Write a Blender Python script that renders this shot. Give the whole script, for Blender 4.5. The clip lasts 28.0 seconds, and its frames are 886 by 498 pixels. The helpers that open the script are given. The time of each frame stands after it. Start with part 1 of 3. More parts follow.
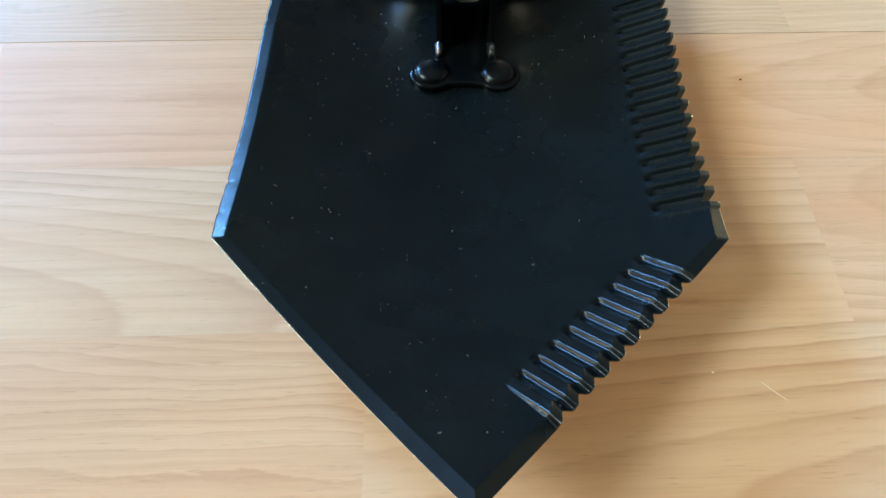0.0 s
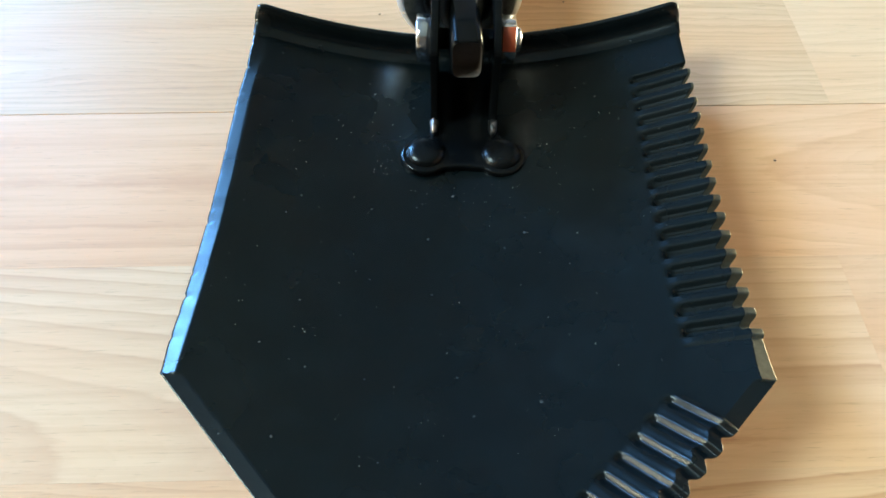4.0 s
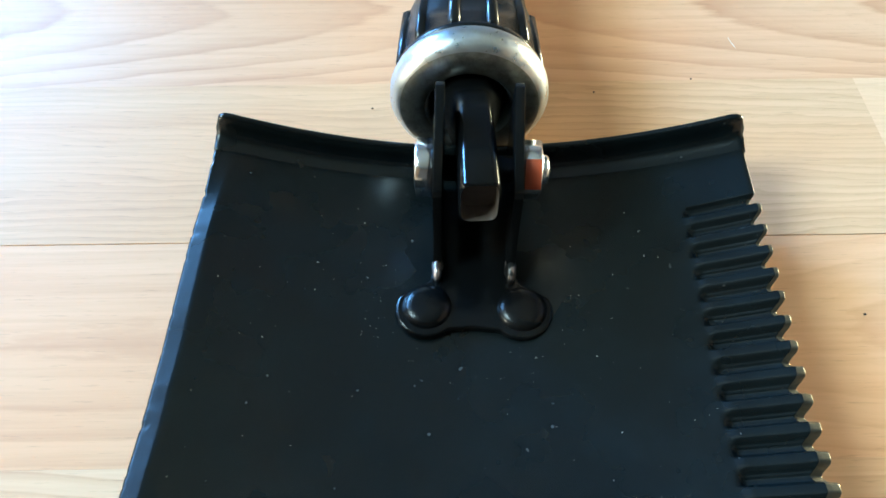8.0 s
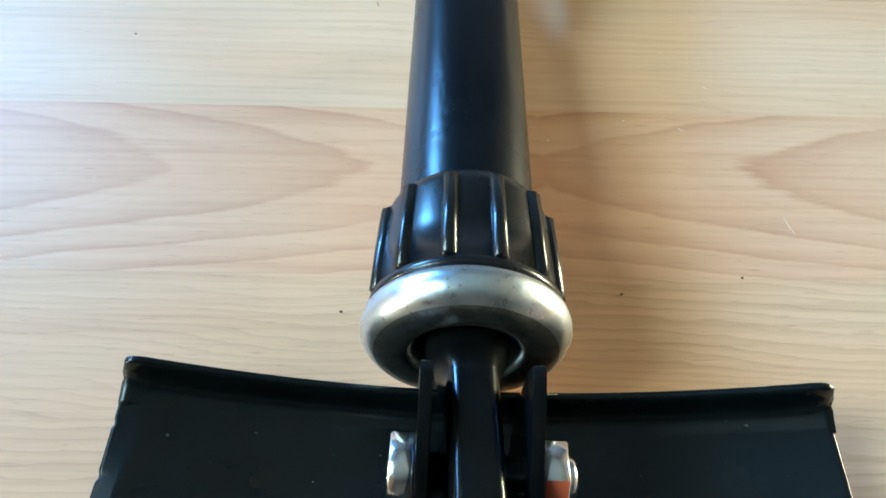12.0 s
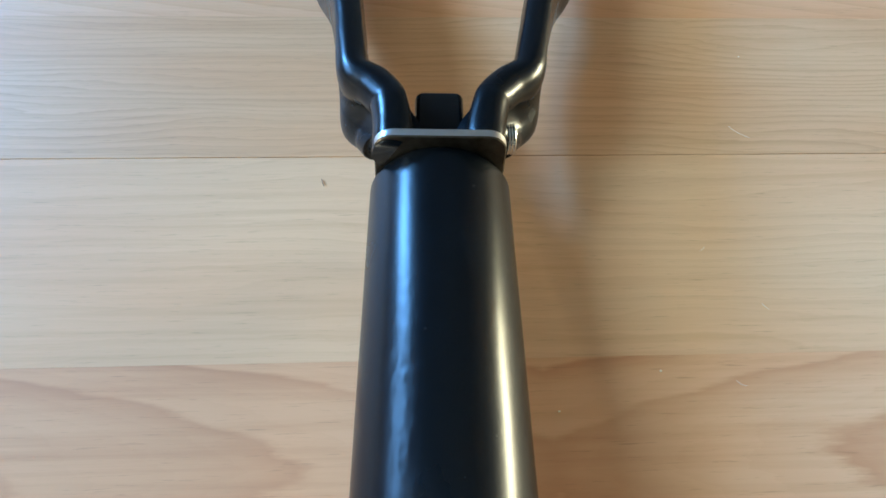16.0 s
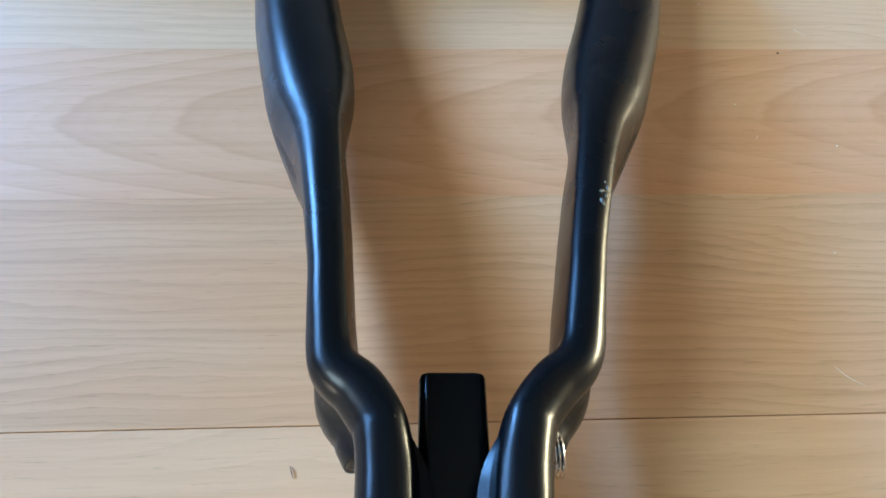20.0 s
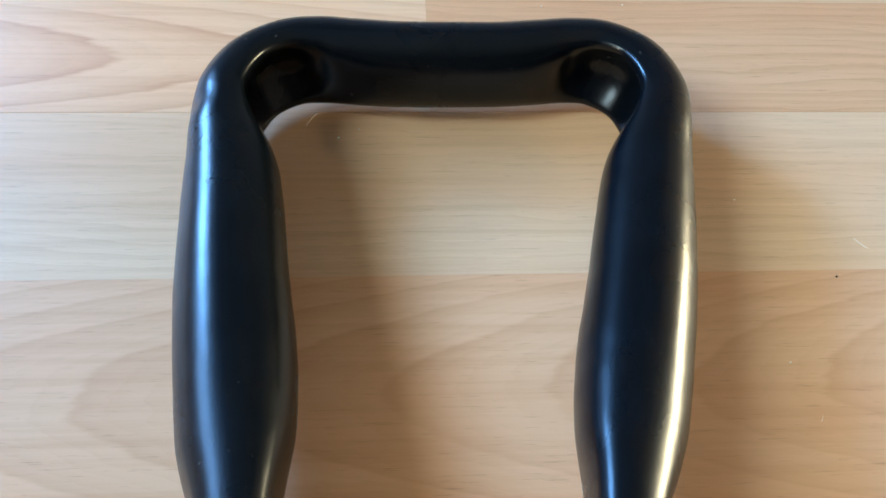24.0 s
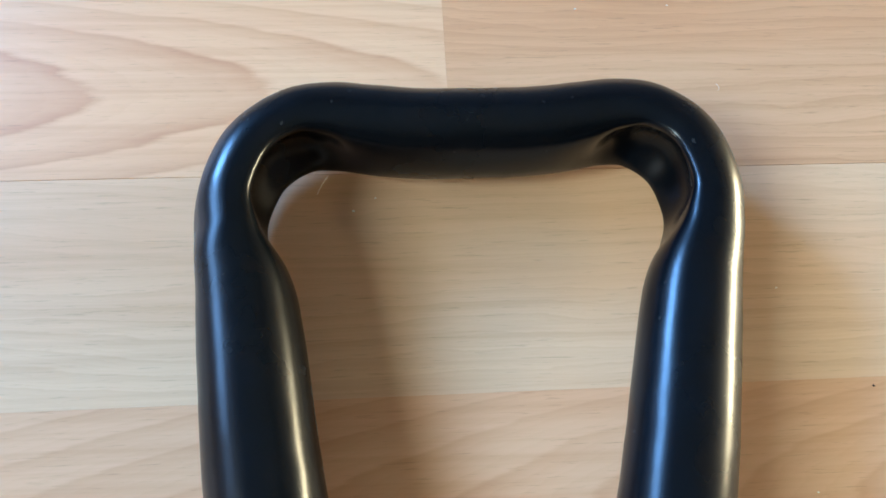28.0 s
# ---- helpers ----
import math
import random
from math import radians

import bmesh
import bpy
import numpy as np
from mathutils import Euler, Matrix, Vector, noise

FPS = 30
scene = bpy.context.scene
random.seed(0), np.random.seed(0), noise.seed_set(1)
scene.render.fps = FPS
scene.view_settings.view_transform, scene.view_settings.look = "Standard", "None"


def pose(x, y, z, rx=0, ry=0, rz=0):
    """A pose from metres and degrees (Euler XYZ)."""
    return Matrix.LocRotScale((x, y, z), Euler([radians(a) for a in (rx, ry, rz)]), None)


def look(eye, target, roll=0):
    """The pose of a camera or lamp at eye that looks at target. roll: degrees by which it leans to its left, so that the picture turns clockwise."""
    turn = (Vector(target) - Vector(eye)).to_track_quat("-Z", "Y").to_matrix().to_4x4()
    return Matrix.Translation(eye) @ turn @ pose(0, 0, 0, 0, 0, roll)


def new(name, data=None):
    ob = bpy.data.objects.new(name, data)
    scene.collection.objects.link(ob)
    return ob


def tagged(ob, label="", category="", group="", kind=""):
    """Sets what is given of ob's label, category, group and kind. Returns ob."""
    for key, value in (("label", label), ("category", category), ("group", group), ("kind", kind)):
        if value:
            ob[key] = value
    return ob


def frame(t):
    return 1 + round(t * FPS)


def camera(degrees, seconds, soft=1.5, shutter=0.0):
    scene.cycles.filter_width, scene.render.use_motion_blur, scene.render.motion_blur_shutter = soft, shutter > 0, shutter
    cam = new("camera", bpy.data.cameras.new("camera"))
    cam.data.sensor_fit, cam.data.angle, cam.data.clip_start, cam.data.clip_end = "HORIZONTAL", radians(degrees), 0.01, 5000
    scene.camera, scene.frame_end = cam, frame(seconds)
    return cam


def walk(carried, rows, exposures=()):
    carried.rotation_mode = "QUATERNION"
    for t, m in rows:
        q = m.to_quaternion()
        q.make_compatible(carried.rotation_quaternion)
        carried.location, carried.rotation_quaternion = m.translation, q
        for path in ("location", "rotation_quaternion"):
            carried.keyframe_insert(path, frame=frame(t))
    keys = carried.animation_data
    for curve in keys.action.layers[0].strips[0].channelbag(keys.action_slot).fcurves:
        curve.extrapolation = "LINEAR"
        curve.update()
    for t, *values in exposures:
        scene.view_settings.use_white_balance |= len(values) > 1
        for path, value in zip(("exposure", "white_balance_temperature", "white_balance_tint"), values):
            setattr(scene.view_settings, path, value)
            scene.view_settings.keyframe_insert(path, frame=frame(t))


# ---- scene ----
# seconds, eye x y z in metres, yaw, pitch, roll in degrees
PATH = [
    (0.0, -0.0147, -0.0188, 0.1890, -2.12, -58.07, 0.71),
    (0.5, -0.0127, -0.0154, 0.1947, 0.66, -57.23, -2.60),
    (1.0, -0.0124, -0.0131, 0.1913, -1.33, -57.29, -0.27),
    (1.5, -0.0125, -0.0076, 0.1897, -1.69, -57.19, 0.06),
    (2.0, -0.0130, -0.0038, 0.1886, -1.13, -57.30, -0.07),
    (2.5, -0.0125, 0.0014, 0.1857, -2.20, -56.87, 1.26),
    (3.0, -0.0122, 0.0083, 0.1825, -2.65, -57.25, 1.64),
    (3.5, -0.0118, 0.0160, 0.1810, -2.30, -56.83, 1.06),
    (5.5, -0.0073, 0.0484, 0.1740, 0.22, -57.45, -1.06),
    (6.0, -0.0093, 0.0603, 0.1732, -0.30, -56.98, -0.70),
    (6.5, -0.0095, 0.0682, 0.1693, -0.86, -57.30, 0.08),
    (7.0, -0.0079, 0.0759, 0.1676, -1.18, -57.02, 0.12),
    (7.5, -0.0096, 0.0846, 0.1660, -0.64, -57.28, -0.34),
    (8.0, -0.0094, 0.0890, 0.1663, -0.77, -57.06, -0.14),
    (8.5, -0.0093, 0.0970, 0.1631, -0.54, -56.91, -0.16),
    (9.0, -0.0099, 0.1046, 0.1588, -0.64, -57.00, -0.01),
    (9.5, -0.0075, 0.1173, 0.1595, -1.30, -56.25, 0.81),
    (10.0, -0.0077, 0.1269, 0.1575, -1.36, -56.06, 1.27),
    (10.5, -0.0114, 0.1360, 0.1573, -1.58, -55.66, 2.08),
    (11.0, -0.0068, 0.1441, 0.1570, -1.93, -55.60, 1.82),
    (11.5, -0.0057, 0.1536, 0.1570, -2.09, -55.28, 2.07),
    (12.0, -0.0090, 0.1633, 0.1560, -2.67, -54.67, 2.98),
    (12.5, -0.0083, 0.1755, 0.1555, -2.19, -54.42, 2.32),
    (13.0, -0.0060, 0.1883, 0.1574, -2.18, -54.00, 2.06),
    (13.5, -0.0084, 0.1996, 0.1533, -2.99, -54.13, 2.99),
    (15.5, -0.0064, 0.2474, 0.1479, -4.47, -54.54, 3.23),
    (16.0, -0.0036, 0.2588, 0.1467, -4.80, -54.79, 3.17),
    (16.5, -0.0024, 0.2691, 0.1455, -4.43, -54.60, 2.72),
    (17.0, -0.0053, 0.2798, 0.1444, -4.33, -54.17, 3.12),
    (17.5, -0.0026, 0.2885, 0.1430, -4.18, -53.97, 3.44),
    (18.0, -0.0011, 0.2987, 0.1412, -4.18, -54.21, 2.96),
    (18.5, -0.0051, 0.3078, 0.1390, -4.15, -53.62, 3.33),
    (19.0, -0.0023, 0.3169, 0.1372, -3.90, -53.38, 2.64),
    (19.5, -0.0034, 0.3268, 0.1372, -4.16, -53.22, 2.87),
    (20.0, -0.0025, 0.3361, 0.1393, -4.12, -52.70, 2.61),
    (20.5, -0.0025, 0.3453, 0.1385, -4.66, -52.76, 3.06),
    (21.0, -0.0028, 0.3558, 0.1398, -5.15, -52.70, 3.53),
    (21.5, 0.0005, 0.3655, 0.1385, -4.68, -52.33, 3.14),
    (22.0, -0.0003, 0.3773, 0.1415, -5.39, -51.87, 4.04),
    (22.5, 0.0015, 0.3892, 0.1432, -4.49, -50.48, 2.83),
    (24.5, 0.0043, 0.4290, 0.1483, -5.41, -51.98, 3.70),
    (25.0, 0.0020, 0.4390, 0.1513, -5.89, -51.68, 4.86),
    (25.5, 0.0007, 0.4472, 0.1538, -5.50, -52.37, 4.33),
    (26.0, -0.0006, 0.4554, 0.1606, -5.85, -55.00, 4.29),
    (26.5, -0.0030, 0.4617, 0.1668, -6.43, -57.70, 4.91),
    (27.0, -0.0019, 0.4707, 0.1731, -7.01, -61.62, 5.17),
    (27.5, -0.0036, 0.4818, 0.1752, -8.19, -62.77, 6.47),
    (28.0, -0.0037, 0.4907, 0.1745, -9.20, -66.55, 6.83),
]
cam = camera(66.0, 28.0, 1.6)
walk(cam, [(t, pose(x, y, z, 90 + p, 0, w) @ pose(0, 0, 0, 0, 0, r)) for t, x, y, z, w, p, r in PATH],
     [(0, -0.08, 6050, -1), (3, 0.14, 6050, -3), (7, 0.34, 5850, -4), (11, 0.14, 5500, -8), (13, -0.20, 5550, -5), (16, -0.45, 5700, -2), (19, -0.45, 5900, 4), (21, -0.38, 5950, 4), (22, -0.33, 5800, 2), (25, -0.27, 6100, 4), (28, -0.28, 6100, 5)])

# ---------------------------------------------------------------- light
world = bpy.data.worlds.new("world")
scene.world = world
world.use_nodes = True
wn = world.node_tree.nodes
sky = wn.new("ShaderNodeTexSky")
sky.sky_type, sky.sun_disc = "NISHITA", False
sky.sun_elevation, sky.sun_rotation = radians(35), radians(270)
wn["Background"].inputs["Strength"].default_value = 0.10
world.node_tree.links.new(sky.outputs[0], wn["Background"].inputs["Color"])


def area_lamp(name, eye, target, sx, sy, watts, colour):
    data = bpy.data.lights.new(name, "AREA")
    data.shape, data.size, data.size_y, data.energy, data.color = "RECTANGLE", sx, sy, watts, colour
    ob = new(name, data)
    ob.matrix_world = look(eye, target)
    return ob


# daylight from one wall's windows, plus unseen added lamps: low beside them, evening-warm opposite
area_lamp("window_light", (-1.60, 1.98, 1.00), (0, 0.38, 0.0), 0.42, 0.46, 76, (0.20, 0.47, 1.0))
area_lamp("window_light", (-1.60, 1.20, 0.96), (0, 0.38, 0.0), 0.85, 0.46, 34, (0.24, 0.50, 1.0))
# assumed window out of view, set to soften the shade beside the blade
area_lamp("window_light", (-1.60, -0.05, 1.50), (0, 0.34, 0.0), 0.60, 0.75, 44, (0.78, 0.95, 1.0))
# added low lamp that warms the floor beside shaft and arms
area_lamp("low_fill_light", (-1.58, -0.40, 0.245), (0, 0.32, 0.01), 0.25, 0.025, 13, (1.0, 0.84, 0.62))
# added warm lamp for the right-hand highlights and warm shadows
area_lamp("warm_fill_light", (2.18, 0.95, 0.18), (0, 0.35, 0.03), 1.0, 0.30, 130, (1.0, 0.82, 0.51))


# ---------------------------------------------------------------- materials
def material(name, rough=0.5, metal=0.0, colour=(0.5, 0.5, 0.5)):
    m = bpy.data.materials.new(name)
    m.use_nodes = True
    b = m.node_tree.nodes["Principled BSDF"]
    b.inputs["Base Color"].default_value = (*colour, 1)
    b.inputs["Roughness"].default_value, b.inputs["Metallic"].default_value = rough, metal
    return m, m.node_tree, b


def node(tree, kind, **values):
    n = tree.nodes.new(kind)
    for key, v in values.items():
        n.inputs[key.replace("_", " ")].default_value = v
    return n


def math_node(tree, op, a, b=None, clamp=False):
    n = tree.nodes.new("ShaderNodeMath")
    n.operation, n.use_clamp = op, clamp
    for i, v in enumerate((a, b)):
        if v is None:
            continue
        if isinstance(v, (int, float)):
            n.inputs[i].default_value = v
        else:
            tree.links.new(v, n.inputs[i])
    return n.outputs[0]


def ramp(tree, source, stops):
    n = tree.nodes.new("ShaderNodeValToRGB")
    e = n.color_ramp.elements
    while len(e) < len(stops):
        e.new(0.5)
    for el, (p, c) in zip(e, stops):
        el.position, el.color = p, (*c, 1)
    tree.links.new(source, n.inputs[0])
    return n.outputs[0]


def mapped(tree, coords, scale, offset=None):
    n = tree.nodes.new("ShaderNodeMapping")
    n.inputs["Scale"].default_value = scale
    tree.links.new(coords, n.inputs["Vector"])
    if offset is not None:
        tree.links.new(offset, n.inputs["Location"])
    return n.outputs[0]


def noise_tex(tree, vec, scale, detail=3.0, rough=0.55, out=0):
    n = node(tree, "ShaderNodeTexNoise", Scale=scale, Detail=detail, Roughness=rough)
    tree.links.new(vec, n.inputs["Vector"])
    return n.outputs[out]


def mix(tree, fac, a, b, how="MIX"):
    n = tree.nodes.new("ShaderNodeMix")
    n.data_type, n.blend_type = "RGBA", how
    for i, v in ((0, fac), (6, a), (7, b)):
        if isinstance(v, (int, float)):
            n.inputs[i].default_value = v
        elif isinstance(v, tuple):
            n.inputs[i].default_value = (*v, 1)
        else:
            tree.links.new(v, n.inputs[i])
    return n.outputs[2]


def bump(tree, bsdf, height, strength, distance):
    n = node(tree, "ShaderNodeBump", Strength=strength, Distance=distance)
    tree.links.new(height, n.inputs["Height"])
    tree.links.new(n.outputs[0], bsdf.inputs["Normal"])


def wood(name, base, line, strong, per_island=False):
    """Laminate stave: fine pores along x; growth lines as straight streaks or as pointed flames, by the stave's own grain numbers."""
    m, t, b = material(name, 0.34)
    tc = t.nodes.new("ShaderNodeTexCoord")
    if per_island:
        rnd = t.nodes.new("ShaderNodeNewGeometry").outputs["Random Per Island"]
    else:
        rnd = t.nodes.new("ShaderNodeObjectInfo").outputs["Random"]
    off = t.nodes.new("ShaderNodeCombineXYZ")
    for i, k in ((0, 7.3), (1, 3.1), (2, 11.7)):
        t.links.new(math_node(t, "MULTIPLY", rnd, k), off.inputs[i])
    vec = tc.outputs["Object"]
    parts = []
    for source in (vec, "grain_apex", "grain_slope"):
        sep = t.nodes.new("ShaderNodeSeparateXYZ")
        if isinstance(source, str):
            at = t.nodes.new("ShaderNodeAttribute")
            at.attribute_name = source
            source = at.outputs["Vector"]
        t.links.new(source, sep.inputs[0])
        parts.append(sep.outputs)
    (px, py, _), (ax, ay, streak), (right, left, spread) = parts
    dx, dy = math_node(t, "SUBTRACT", px, ax), math_node(t, "SUBTRACT", py, ay)
    warp = noise_tex(t, mapped(t, vec, (5.0, 22, 1), off.outputs[0]), 1.0, 2.0)
    warp2 = noise_tex(t, mapped(t, vec, (26, 150, 1), off.outputs[0]), 1.0, 4.0, 0.65)
    # pointed flames: rings that open to one side or both
    f = math_node(t, "MULTIPLY", math_node(t, "MULTIPLY", dy, dy), spread)
    f = math_node(t, "SUBTRACT", f, math_node(t, "MULTIPLY", math_node(t, "MAXIMUM", dx, 0.0), right))
    f = math_node(t, "SUBTRACT", f, math_node(t, "MULTIPLY", math_node(t, "MAXIMUM", math_node(t, "MULTIPLY", dx, -1.0), 0.0), left))
    # straight streaks
    f = math_node(t, "ADD", f, math_node(t, "MULTIPLY", math_node(t, "ADD", py, math_node(t, "MULTIPLY", px, 0.02)), streak))
    f = math_node(t, "ADD", f, math_node(t, "MULTIPLY", math_node(t, "SUBTRACT", warp, 0.5), math_node(t, "ADD", math_node(t, "MULTIPLY", streak, 0.034), 0.6)))
    f = math_node(t, "ADD", f, math_node(t, "MULTIPLY", math_node(t, "SUBTRACT", warp2, 0.5), math_node(t, "ADD", math_node(t, "MULTIPLY", streak, 0.003), 0.42)))
    saw = math_node(t, "FRACT", f)
    edge = ramp(t, saw, ((0.0, (0.30, 0.30, 0.30)), (0.05, (0.04, 0.04, 0.04)), (0.45, (0.10, 0.10, 0.10)), (0.80, (0.52, 0.52, 0.52)), (0.95, (0.86, 0.86, 0.86)), (1.0, (0.30, 0.30, 0.30))))
    fade = noise_tex(t, mapped(t, vec, (4, 26, 1), off.outputs[0]), 1.6, 2.0)
    band = math_node(t, "MULTIPLY", edge, math_node(t, "ADD", math_node(t, "MULTIPLY", math_node(t, "SUBTRACT", fade, 0.30, True), 1.9), 0.29, True))
    # finer parallel lines between the bold ones
    mini = math_node(t, "POWER", math_node(t, "FRACT", math_node(t, "MULTIPLY", f, 4.0)), 2.0)
    pores = noise_tex(t, mapped(t, vec, (80, 1500, 1), off.outputs[0]), 1.0, 3.0, 0.7)
    fibre = noise_tex(t, mapped(t, vec, (9, 330, 1), off.outputs[0]), 1.0, 4.0, 0.65)
    blotch = noise_tex(t, mapped(t, vec, (3, 12, 1), off.outputs[0]), 1.5, 2.0)
    light, warm = [tuple(min(1, c * k) for c, k in zip(base, ks)) for ks in ((1.06, 1.13, 1.18), (1.02, 0.95, 0.89))]
    c = mix(t, ramp(t, blotch, ((0.34, (0, 0, 0)), (0.64, (1, 1, 1)))), warm, light)
    c = mix(t, math_node(t, "MULTIPLY", band, strong), c, line)
    c = mix(t, math_node(t, "MULTIPLY", math_node(t, "MULTIPLY", mini, fade), 0.16), c, line)
    c = mix(t, math_node(t, "MULTIPLY", ramp(t, fibre, ((0.44, (0, 0, 0)), (0.74, (1, 1, 1)))), 0.38), c, line)
    c = mix(t, math_node(t, "MULTIPLY", ramp(t, pores, ((0.60, (0, 0, 0)), (0.76, (1, 1, 1)))), 0.48), c, tuple(v * 0.62 for v in line))
    tint = mix(t, rnd, (0.93, 0.96, 0.98), (1.0, 0.97, 0.93))
    c = mix(t, 1.0, c, tint, "MULTIPLY")
    t.links.new(c, b.inputs["Base Color"])
    smudge = noise_tex(t, tc.outputs["Object"], 9.0, 3.0)
    t.links.new(math_node(t, "ADD", math_node(t, "MULTIPLY", smudge, 0.14), 0.46), b.inputs["Roughness"])
    bump(t, b, math_node(t, "ADD", pores, math_node(t, "MULTIPLY", fibre, 0.6)), 0.12, 0.0002)
    b.inputs["Specular IOR Level"].default_value = 0.35
    return m


WOODS = {
    "pale": wood("laminate_pale", (0.790, 0.495, 0.292), (0.600, 0.328, 0.168), 0.32),
    "pale_flame": wood("laminate_pale_flame", (0.795, 0.495, 0.288), (0.600, 0.288, 0.148), 0.92),
    "pink": wood("laminate_pink", (0.745, 0.422, 0.230), (0.540, 0.255, 0.118), 0.52),
    "pink_flame": wood("laminate_pink_flame", (0.765, 0.440, 0.250), (0.560, 0.255, 0.124), 0.95),
    "faint_flame": wood("laminate_faint_flame", (0.755, 0.432, 0.244), (0.580, 0.280, 0.136), 0.50),
    "tan": wood("laminate_tan", (0.730, 0.440, 0.248), (0.490, 0.250, 0.120), 0.60),
}
WOOD_REST = wood("laminate_rest", (0.750, 0.454, 0.262), (0.560, 0.301, 0.154), 0.5, True)


def paint(name, colour, rough, peel, speck=0.0):
    """Black lacquer with a fine orange-peel relief, hazy gloss and handling marks."""
    m, t, b = material(name, rough, 0.0, colour)
    v = t.nodes.new("ShaderNodeTexCoord").outputs["Object"]
    haze = noise_tex(t, v, 35, 4.0)
    fine = noise_tex(t, v, 1400, 2.0)
    t.links.new(math_node(t, "ADD", math_node(t, "MULTIPLY", haze, 0.16), rough - 0.08), b.inputs["Roughness"])
    c = mix(t, ramp(t, noise_tex(t, v, 90, 5.0, 0.7), ((0.45, (0, 0, 0)), (0.8, (1, 1, 1)))), colour, tuple(k * 1.8 for k in colour))
    if speck:
        dots = noise_tex(t, v, 520, 1.0)
        c = mix(t, math_node(t, "MULTIPLY", ramp(t, dots, ((0.77, (0, 0, 0)), (0.80, (1, 1, 1)))), speck), c, (0.25, 0.24, 0.22))
    t.links.new(c, b.inputs["Base Color"])
    big = noise_tex(t, v, 150, 3.0)
    bump(t, b, math_node(t, "ADD", fine, math_node(t, "MULTIPLY", big, 2.0)), peel, 0.0003)
    return m


def metal(name, colour, rough, stain, scale=60):
    m, t, b = material(name, rough, 1.0, colour)
    v = t.nodes.new("ShaderNodeTexCoord").outputs["Object"]
    n = noise_tex(t, v, scale * 4, 6.0, 0.7)
    mask = ramp(t, n, ((0.42, (0, 0, 0)), (0.72, (1, 1, 1))))
    t.links.new(mix(t, math_node(t, "MULTIPLY", mask, stain), colour, tuple(c * 0.35 for c in colour)), b.inputs["Base Color"])
    t.links.new(math_node(t, "ADD", math_node(t, "MULTIPLY", noise_tex(t, v, scale * 9, 3.0), 0.22), rough - 0.1), b.inputs["Roughness"])
    bump(t, b, n, 0.10, 0.0003)
    return m


BLACK = paint("black_lacquer", (0.0025, 0.0028, 0.003), 0.20, 0.06, 0.0)
BLACK.node_tree.nodes["Principled BSDF"].inputs["Specular IOR Level"].default_value = 0.26
BLACK_BLADE = paint("black_blade_lacquer", (0.0022, 0.0040, 0.0044), 0.265, 0.06, 0.22)
SATIN = paint("black_satin_handle", (0.0014, 0.0027, 0.0046), 0.26, 0.05, 0.10)
SATIN.node_tree.nodes["Principled BSDF"].inputs["Specular IOR Level"].default_value = 0.32
PLASTIC = paint("black_nylon", (0.004, 0.0045, 0.005), 0.24, 0.04)
NYLON = paint("matt_black_nylon", (0.0026, 0.0034, 0.0042), 0.26, 0.05)
BLACK_BLADE.node_tree.nodes["Principled BSDF"].inputs["Specular IOR Level"].default_value = 0.38
ZINC = metal("zinc_plate", (0.70, 0.76, 0.80), 0.30, 0.22)
ZINC_FACE = metal("stained_zinc", (0.34, 0.36, 0.34), 0.36, 0.8, 90)
BOLT = metal("bolt_zinc", (0.84, 0.85, 0.86), 0.17, 0.10)
BOLT.node_tree.nodes["Bump"].inputs["Strength"].default_value = 0.02
STEEL = metal("bare_steel", (0.15, 0.145, 0.118), 0.46, 0.55, 120)
RIVET = paint("black_rivet_lacquer", (0.0025, 0.0028, 0.003), 0.27, 0.10)
RIVET.node_tree.nodes["Principled BSDF"].inputs["Specular IOR Level"].default_value = 0.28
CHIPPED, ct, cb = material("chipped_lacquer", 0.3, 0.0, (0.006, 0.006, 0.006))
chips = ramp(ct, noise_tex(ct, ct.nodes.new("ShaderNodeTexCoord").outputs["Object"], 300, 4.0), ((0.50, (0, 0, 0)), (0.55, (1, 1, 1))))
ct.links.new(mix(ct, chips, (0.006, 0.006, 0.006), (0.36, 0.30, 0.28)), cb.inputs["Base Color"])
ct.links.new(math_node(ct, "MULTIPLY", chips, 0.8), cb.inputs["Metallic"])
CUT = metal("sawn_steel", (0.12, 0.098, 0.085), 0.50, 0.6, 70)
CUT.node_tree.nodes["Principled BSDF"].inputs["Metallic"].default_value = 0.35
WORN = metal("worn_plate", (0.16, 0.14, 0.11), 0.40, 0.9, 40)
HAIR, _, _ = material("brown_hair", 0.7, 0.0, (0.16, 0.10, 0.07))
ALU = metal("bare_edge", (0.80, 0.79, 0.77), 0.34, 0.15, 120)
# reddish reflection on the bare zinc nut, put in as plain colour
RED_REFLECTION, _, _ = material("red_reflection", 0.35, 0.0, (0.42, 0.085, 0.035))
# tones of the unseen walls and ceiling, chosen for bounce and reflections
WALL, wt, wb = material("wall_paint", 0.8, 0.0, (0.33, 0.235, 0.16))
wt.links.new(mix(wt, noise_tex(wt, wt.nodes.new("ShaderNodeTexCoord").outputs["Object"], 3.0, 4.0), (0.25, 0.18, 0.125), (0.28, 0.20, 0.14)), wb.inputs["Base Color"])
CREAM, et, eb = material("cream_bounce_wall", 0.8, 0.0, (0.56, 0.41, 0.27))
et.links.new(mix(et, noise_tex(et, et.nodes.new("ShaderNodeTexCoord").outputs["Object"], 3.0, 4.0), (0.54, 0.395, 0.26), (0.58, 0.425, 0.28)), eb.inputs["Base Color"])
COOL, nt, nb = material("cool_reflection_wall", 0.8, 0.0, (0.17, 0.20, 0.26))
